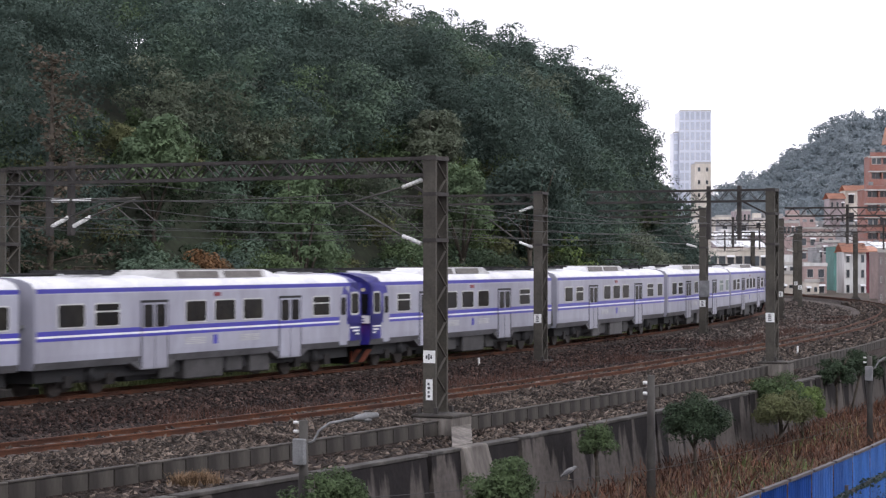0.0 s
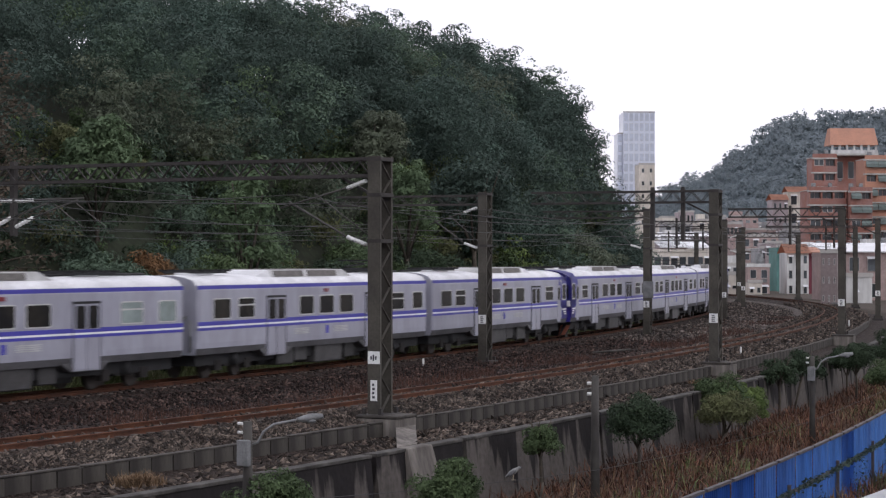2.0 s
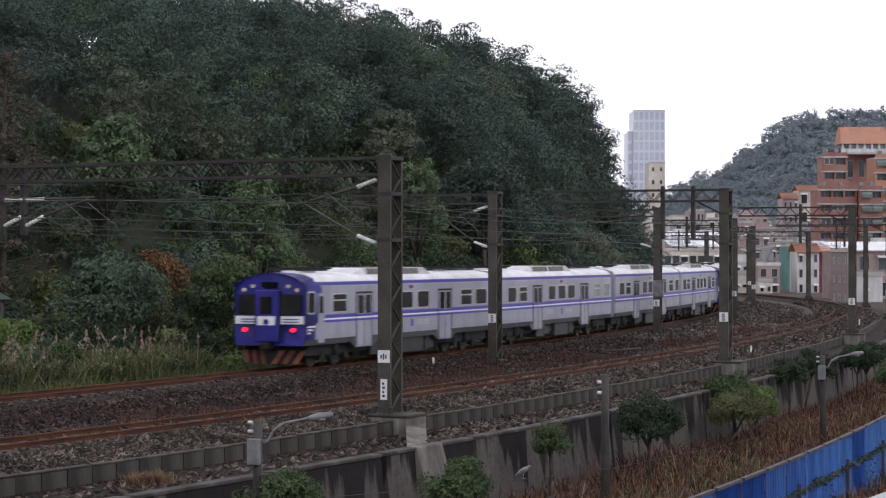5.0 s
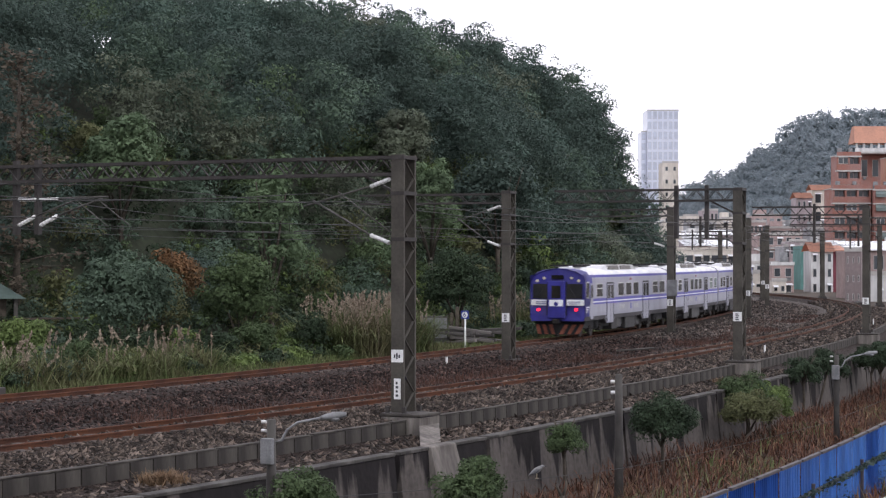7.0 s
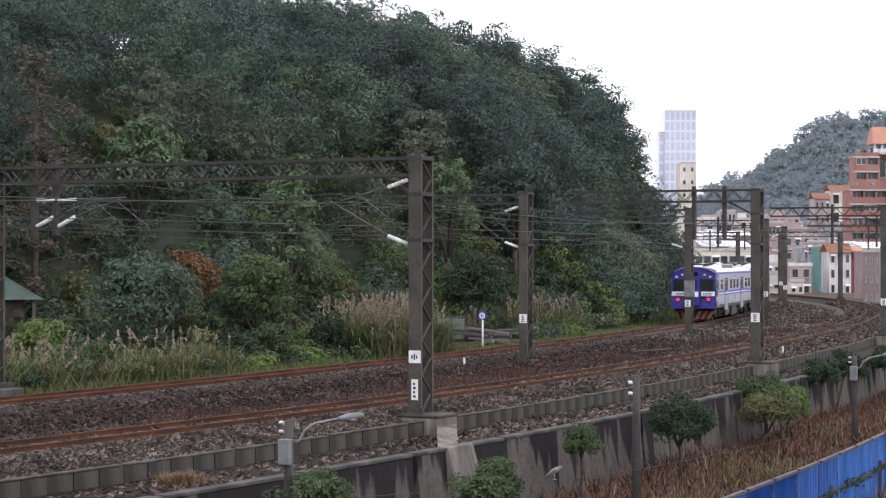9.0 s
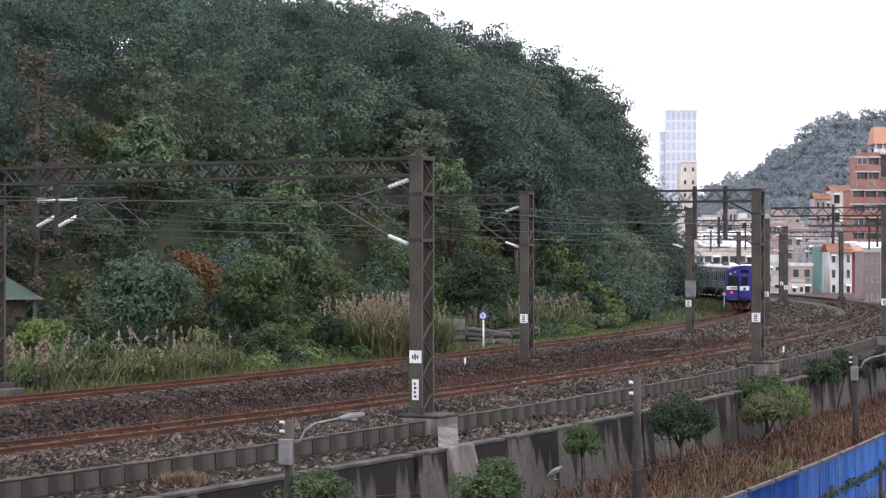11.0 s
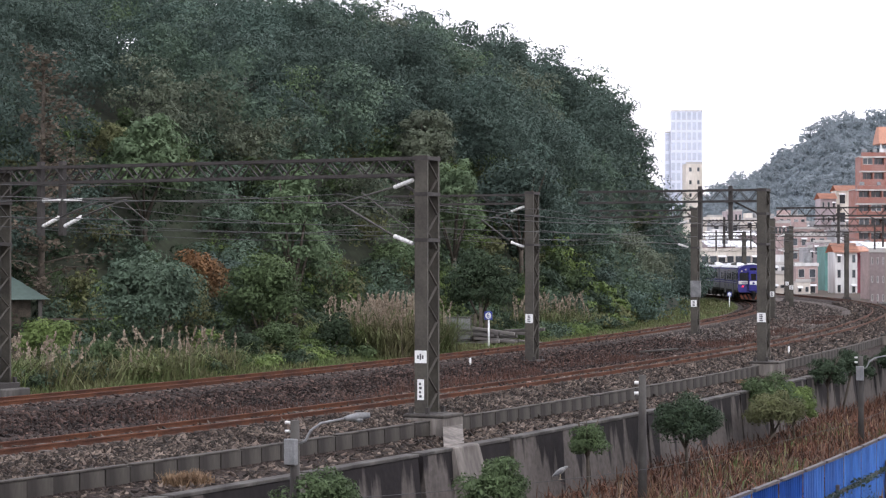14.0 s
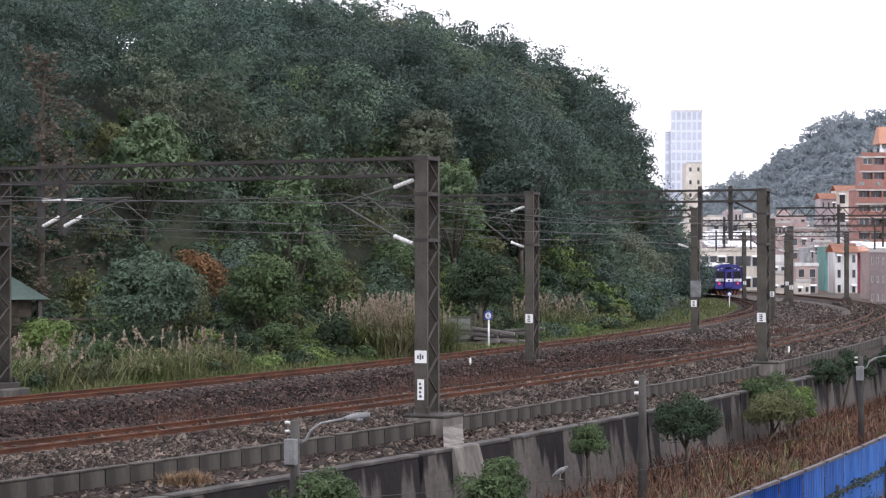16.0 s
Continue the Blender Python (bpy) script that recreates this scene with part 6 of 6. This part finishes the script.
# ---- street lamps and poles on the waste ground ----
def lamp_pole(s, d, top, way, label, head_scale=1.0, ground=-2.65, arm=0.95):
    p = thing("street_lamp", label, "street lamp", "street lamps on the waste ground", at=line_pose(s, d, 0))
    bm = bmesh.new()
    tube(bm, [(0, 0, ground), (0, 0, top)], 0.115, 10, 0.085)
    part("pole", bm, M["coping"], p, "tapered concrete pole")
    bm = bmesh.new()
    w = Vector(way)
    tube(bm, [w * 0.08 + Vector((0, 0, top - 0.45)), w * 0.2 + Vector((0, 0, top - 0.4)), w * 0.3 + Vector((0, 0, top - 0.2)), w * 0.5 + Vector((0, 0, top - 0.06)), w * arm + Vector((0, 0, top + 0.03))], 0.025, 8)
    a = part("arm", bm, M["galv"], p, "curved grey lamp arm")
    bm = bmesh.new()
    c0, c1 = w * arm + Vector((0, 0, top + 0.03)), w * (arm + 0.5) + Vector((0, 0, top + 0.1))
    tube(bm, [c0, c0.lerp(c1, 0.15), c0.lerp(c1, 0.5), c0.lerp(c1, 0.9), c1], 0.05, 10, 0.05)
    for v in bm.verts:
        t = (v.co - c0).dot(c1 - c0) / (c1 - c0).length_squared
        axis = c0.lerp(c1, min(1, max(0, t)))
        k = 0.7 + 1.6 * math.sin(min(1, max(0, t)) * math.pi * 0.85 + 0.15)
        v.co = axis + (v.co - axis) * k * head_scale * 0.75
    h = part("lamp_head", bm, M["galv"], p, "grey cobra-head lamp")
    bm = bmesh.new()
    c = c0.lerp(c1, 0.55) - Vector((0, 0, 0.06))
    bmesh.ops.create_uvsphere(bm, u_segments=12, v_segments=6, radius=0.07, matrix=Matrix.Translation(c) @ Matrix.Diagonal((1.5, 1.2, 0.8, 1)))
    part("globe", bm, M["galv"], h, "dull lamp glass")
    part("control_box", bevel(boxes((-0.13, 0.13, -0.2, -0.08, top - 0.85, top - 0.35)), 0.015, 1), M["galv"], p)
    for z in (top - 0.05, top - 0.22):
        bm = bmesh.new()
        tube(bm, [(-0.12, 0, z), (-0.22, 0, z)], 0.03, 8)
        part("insulator", bm, M["porcelain"], p)
    return p


ww = Matrix.Rotation(heading(-10), 3, "Z") @ Vector((1, 0, 0))
lamp_pole(-10.0, 18.17, 0.93, tuple(ww), "grey street lamp on a concrete pole before the wall")
lamp_pole(25.5, 19.14, 0.62, tuple(Matrix.Rotation(heading(25), 3, "Z") @ Vector((1, 0, 0))), "street lamp on a concrete pole in brown grass")


def utility_pole(s, d, top, label):
    p = thing("utility_pole", label, "utility pole", at=line_pose(s, d, 0))
    bm = bmesh.new()
    tube(bm, [(0, 0, -2.7), (0, 0, top)], 0.13, 12, 0.095)
    part("pole", bm, M["coping"], p)
    for z in (top - 0.2, top - 0.48):
        bm = bmesh.new()
        tube(bm, [(-0.09, -0.05, z), (-0.19, -0.1, z)], 0.045, 8)
        part("insulator", bm, M["porcelain"], p, "small white insulator")


utility_pole(6.0, 18.35, 0.97, "tall tapered concrete utility pole on the waste ground")

stump = thing("dead_tree_stump", "forked dead stump with peeling pale bark by the wall", "tree stump", at=pose(2.76, 40.0, 0))
bm = bmesh.new()
tube(bm, [(0.06, 0, -2.8), (0.03, 0, -1.2), (0.0, 0.02, -0.75), (0.0, 0, -0.55)], 0.075, 9, 0.05)
trunk = part("trunk", bm, M["bark"], stump)
for pts, r in (([(0, 0, -0.62), (-0.07, 0, -0.45), (-0.13, 0.02, -0.34)], 0.034), ([(0.01, 0, -0.6), (0.06, 0, -0.4), (0.075, 0, -0.27)], 0.036), ([(0.02, 0, -0.66), (0.12, 0.03, -0.5)], 0.022)):
    bm = bmesh.new()
    tube(bm, pts, r, 7, r * 0.6)
    part("branch", bm, M["bark"], trunk)
bm = bmesh.new()
tube(bm, [(0.075, -0.06, -2.0), (0.06, -0.06, -1.3), (0.03, -0.05, -0.78)], 0.035, 7, 0.02)
part("bare_wood", bm, M["coping"], trunk, "pale strip of bare wood")


def low_cable(points, sag, label):
    bm = bmesh.new()
    pts = []
    for p, q in zip(points, points[1:]):
        p, q = Vector(p), Vector(q)
        for k in range(10):
            c = p.lerp(q, k / 10)
            c.z -= sag * 4 * (k / 10) * (1 - k / 10)
            pts.append(c)
    pts.append(Vector(points[-1]))
    tube(bm, pts, 0.008, 5)
    tagged(part("cable", bm, M["wire"]), label, "cable", "cables between the poles")


PERCH = on_line(-10, 18.3, -0.62).lerp(on_line(6, 18.5, -1.5), 0.685)
HERON = (PERCH.x, PERCH.y, PERCH.z - 0.08 * 4 * 0.685 * 0.315 + 0.008)
low_cable([on_line(-30, 18.0, -0.4), on_line(-10, 18.3, -0.62), on_line(6, 18.5, -1.5), on_line(25.5, 19.0, -1.7), on_line(60, 20, -1.0)], 0.08, "thin grey cable strung between the poles")


def lathe(bm, pts, radii, n=12, flat=1.0):
    """A rounded body along the points, its sections flattened sideways."""
    tube(bm, pts, 1.0, n)
    bm.verts.ensure_lookup_table()
    for i, (p, r) in enumerate(zip(pts, radii)):
        p = Vector(p)
        for v in bm.verts[-n * (len(pts) - i):][:n]:
            v.co = p + (v.co - p) * r
            v.co.y = p.y + (v.co.y - p.y) * flat


def heron(x, y, z):
    """A hunched grey heron that stands on the cable and faces along it."""
    h = thing("heron", "hunched pale grey heron standing on the cable", "bird", at=pose(x, y, z, 0, 0, 8) @ Matrix.Scale(0.78, 4))
    bm = bmesh.new()
    lathe(bm, [(-0.27, 0, 0.1), (-0.2, 0, 0.13), (-0.1, 0, 0.2), (0.02, 0, 0.28), (0.1, 0, 0.33), (0.15, 0, 0.355)], [0.012, 0.045, 0.082, 0.088, 0.068, 0.04], 12, 0.8)
    body = part("body", bm, M["feather"], h)
    for side in (-1, 1):
        bm = bmesh.new()
        lathe(bm, [(-0.24, side * 0.045, 0.105), (-0.12, side * 0.072, 0.185), (0.0, side * 0.07, 0.265), (0.07, side * 0.05, 0.3)], [0.01, 0.055, 0.058, 0.02], 8, 0.35)
        part("wing", bm, M["feather_dark"], body, "folded slate-grey wing")
        bm = bmesh.new()
        tube(bm, [(-0.03, side * 0.022, 0.22), (-0.005, side * 0.022, 0.11), (-0.02, side * 0.02, 0.004)], 0.013, 6, 0.009)
        leg = part("leg", bm, M["leg"], h, "thin yellowish leg")
        bm = bmesh.new()
        tube(bm, [(-0.06, side * 0.02, 0.008), (0.05, side * 0.024, 0.01)], 0.008, 5)
        part("toe", bm, M["leg"], leg)
    bm = bmesh.new()
    lathe(bm, [(0.1, 0, 0.335), (0.15, 0, 0.37), (0.2, 0, 0.385), (0.235, 0, 0.383)], [0.045, 0.05, 0.042, 0.016], 10, 0.85)
    head = part("head", bm, M["feather"], body)
    bm = bmesh.new()
    tube(bm, [(0.225, 0, 0.383), (0.32, 0, 0.37)], 0.014, 6, 0.003)
    part("beak", bm, M["ink"], head, "dark pointed beak")


M.update(feather=mat("pale_grey_feather", (0.24, 0.235, 0.23), 0.8, var=0.25, scale=6, grain=40, bump=0.1, col2=(0.16, 0.16, 0.16)),
         feather_dark=mat("slate_feather", (0.11, 0.11, 0.115), 0.8, var=0.3, scale=8, grain=40, bump=0.1),
         leg=mat("heron_leg", (0.45, 0.38, 0.28), 0.7, var=0.2, bump=0))
heron(*HERON)


# ---- blue sheet fence ----
def blue_fence():
    f = thing("fence", "tall blue corrugated sheet-metal fence with grimy capping", "fence")
    prof = bmesh.new()
    n = 12
    w = 2.03
    rows = []
    for i in range(n * 4 + 1):
        x = -w / 2 + w * i / (n * 4)
        y = 0.018 if i % 4 in (1, 2) else -0.018
        rows.append((prof.verts.new((y, x, -2.0)), prof.verts.new((y, x, 0.0))))
    for a, b in zip(rows, rows[1:]):
        prof.faces.new((a[0], b[0], b[1], a[1]))
    bmesh.ops.solidify(prof, geom=prof.faces[:], thickness=0.006)
    me = bpy.data.meshes.new("sheet")
    prof.to_mesh(me)
    prof.free()
    me.materials.append(M["fence"])
    cap = bpy.data.meshes.new("capping")
    bm = boxes((-0.05, 0.05, -1.0, 1.0, -0.02, 0.04))
    bm.to_mesh(cap)
    bm.free()
    cap.materials.append(M["fence_rim"])
    rail = bpy.data.meshes.new("brace")
    bm = boxes((0.03, 0.1, -1.0, 1.0, -0.86, -0.78))
    bm.to_mesh(rail)
    bm.free()
    rail.materials.append(M["fence_rim"])
    post = bpy.data.meshes.new("post")
    bm = boxes((0.03, 0.11, -0.04, 0.04, -2.0, -0.62))
    bm.to_mesh(post)
    bm.free()
    post.materials.append(M["fence_rim"])
    for i in range(24):
        s = -9 + i * 2.0
        d = 25.5 - (s + 9) * 0.085
        m = line_pose(s, d, -0.7, -4.9 * -1)
        shared("sheet", me, f, m)
        shared("capping", cap, f, m)
        shared("brace", rail, f, m)
        if i % 3 == 0:
            shared("post", post, f, m)


blue_fence()


def vine():
    rng = np.random.default_rng(88)
    n = 1800
    s = rng.uniform(-6, 26, n)
    d = 25.62 - (s + 9) * 0.085 + rng.normal(0, 0.03, n)
    z = -1.5 + rng.normal(0, 0.045, n)
    m = rng.random(n) < 0.16
    s = np.where(m, np.round(s / 6) * 6 + rng.normal(0, 0.06, n), s)
    z = np.where(m, -1.4 - 0.8 * rng.random(n), z)
    v = leaf_cloud(rng, line_np(s, d, z), 0.09)
    stuff("vine", v, LEAVES[0], "dark creeper along the brace of the blue fence", "creeper")


vine()

shed = thing("shed_roof", "white corrugated metal roof in the foreground", "roof", at=pose(8.3, 38.4, -0.5, 0, 0, -28))
bm = bmesh.new()
rows = []
for i in range(61):
    x = i * 0.1
    rows.append((bm.verts.new((x, -6.0, 0.25 + (0.03 if i % 2 else 0))), bm.verts.new((x, 0.0, -0.05 + (0.03 if i % 2 else 0)))))
for a, b in zip(rows, rows[1:]):
    bm.faces.new((a[0], b[0], b[1], a[1]))
bmesh.ops.solidify(bm, geom=bm.faces[:], thickness=0.02)
for v in bm.verts:
    v.co = Vector((v.co.y * -1, v.co.x, v.co.z))
part("sheet", bm, M["tin"], shed)
part("shed_wall", boxes((0.3, 5.8, 0.3, 5.8, -2.2, -0.08)), M["whitewash"], shed)


# ---- small things beside the far track ----
def numbered_post(s, d, label, h=1.35, lettered=True):
    p = thing("marker_post", label, "marker post", at=line_pose(s, d, -0.25, 0))
    bm = bmesh.new()
    tube(bm, [(0, 0, -0.2), (0, 0, h)], 0.045, 8)
    part("post", bm, M["sign"], p)
    part("board", bevel(boxes((-0.2, 0.2, -0.07, -0.04, h + 0.0, h + 0.4)), 0.008, 1), M["blue_sign"], p, "blue enamel board")
    bm = bmesh.new()
    tube(bm, [(0, -0.078, h + 0.2), (0, -0.071, h + 0.2)], 0.155, 20)
    part("disc", bm, M["sign"], p)
    if lettered:
        cu = bpy.data.curves.new("digit", "FONT")
        cu.body, cu.size, cu.extrude, cu.align_x, cu.align_y = "6", 0.32, 0.002, "CENTER", "CENTER"
        t = new("digit", cu)
        t.data.materials.append(M["blue_sign"])
        t.parent = p
        t.matrix_basis = pose(0, -0.084, h + 0.2, 90, 0, 0)


numbered_post(46.0, -3.0, "white post with a blue board numbered six")
numbered_post(132.5, -2.55, "white marker post with a small blue board", 1.0, False)


def gate():
    g = thing("gate", "pale grey sheet-metal gate between dark timber posts", "gate", at=pose(0.75, 104.3, -0.1, 0, 0, 3))
    part("leaf", bevel(boxes((-0.66, 0.66, -0.03, 0.03, 0.1, 1.3)), 0.01, 1), M["galv"], g, "pale grey sheet gate leaf")
    for x in (-0.66, -0.02, 0.66):
        part("stile", boxes((x - 0.035, x + 0.035, -0.06, -0.03, 0.05, 1.42)), M["coping"], g)
    for z in (0.15, 1.25):
        part("rail", boxes((-0.66, 0.66, -0.055, -0.03, z - 0.03, z + 0.03)), M["coping"], g)
    for x, h in ((-0.9, 1.6), (0.85, 1.45), (1.15, 1.75), (1.45, 1.5)):
        bm = boxes((x - 0.09, x + 0.09, -0.08, 0.08, -0.3, h))
        part("post", bevel(bm, 0.02, 1), M["bark"], g, "dark timber sleeper post")


gate()
rng = random.Random(4)
for i in range(19):
    m = pose(2.1 + rng.uniform(-1.0, 2.2), 104.6 + rng.uniform(-1.0, 1.4), -0.1 + 0.15 * (i // 4), rng.uniform(-4, 4), rng.uniform(-8, 8), rng.uniform(-35, 25))
    if i == 0:
        plank = tagged(new("old_sleeper", bpy.data.meshes.new("old_sleeper")), "discarded dark timber sleeper in a heap", "sleeper", "heap of old sleepers")
        bm = bevel(boxes((-1.1, 1.1, -0.11, 0.11, -0.075, 0.075)), 0.015, 1)
        bm.to_mesh(plank.data)
        bm.free()
        plank.data.materials.append(mat("weathered_timber", (0.13, 0.12, 0.115), 0.9, var=0.4, scale=1.5, grain=12, bump=0.4, stretch=(0.2, 1, 1), each=0.5))
        plank.matrix_basis = m
    else:
        copy_thing(plank, m)

# hut with a green hipped roof
hut = thing("hut", "small hut with a green hipped roof behind reeds", "hut", at=pose(-17.9, 83.5, -0.3, 0, 0, 20))
part("wall", boxes((-1.5, 1.3, 0, 3, 0, 2.8)), M["bark"], hut)
bm = bmesh.new()
e = [bm.verts.new(p) for p in ((-2.2, -0.6, 2.75), (2.0, -0.6, 2.75), (2.0, 3.6, 2.75), (-2.2, 3.6, 2.75), (-0.5, 1.5, 4.0), (0.2, 1.5, 4.0))]
for ids in ((0, 1, 5, 4), (1, 2, 5), (2, 3, 4, 5), (3, 0, 4), (3, 2, 1, 0)):
    bm.faces.new([e[i] for i in ids])
part("roof", bm, mat("green_sheet_roof", (0.085, 0.125, 0.11), 0.6, var=0.2, scale=0.8, grain=6, bump=0.1), hut, "grey-green hipped sheet roof")
part("post", boxes((1.55, 1.7, -0.4, -0.25, 0, 2.75)), M["coping"], hut)
part("rail", boxes((1.7, 4.6, -0.4, -0.32, 1.9, 1.98)), M["bark"], hut)

# white stakes and a dropped pipe beside the near track
for s, d, z in ((45.0, 11.9, -0.35), (86.0, 12.2, -0.3), (31.0, 1.9, -0.42)):
    k = thing("stake", "short white marker stake in the ballast", "stake", "white stakes", at=line_pose(s, d, z))
    part("stick", bevel(boxes((-0.035, 0.035, -0.035, 0.035, -0.1, 0.42)), 0.008, 1), M["sign"], k)
pipe = thing("pipe", "short pale pipe lying between the tracks", "pipe", at=line_pose(47.0, 5.3, -0.4))
bm = bmesh.new()
tube(bm, [(-0.9, -0.3, 0.02), (0.75, 0.5, 0.16)], 0.05, 8)
part("tube", bm, M["coping"], pipe)
for s, d, z in ((68.0, 2.3, 1.65),):
    eb = thing("equipment_cabinet", "grey equipment cabinet strapped to a mast", "cabinet", "cabinets on masts", at=line_pose(s, d, z))
    part("case", bevel(boxes((-0.3, 0.3, -0.42, -0.28, 0.2, 1.15)), 0.02, 1), M["galv"], eb)


def motions():
    for i, (car, turned) in enumerate(CARS):
        walk(car, [(t / 2, car_pose(train_at(t / 2) + 20.0 * i, turned)) for t in range(33)])


motions()
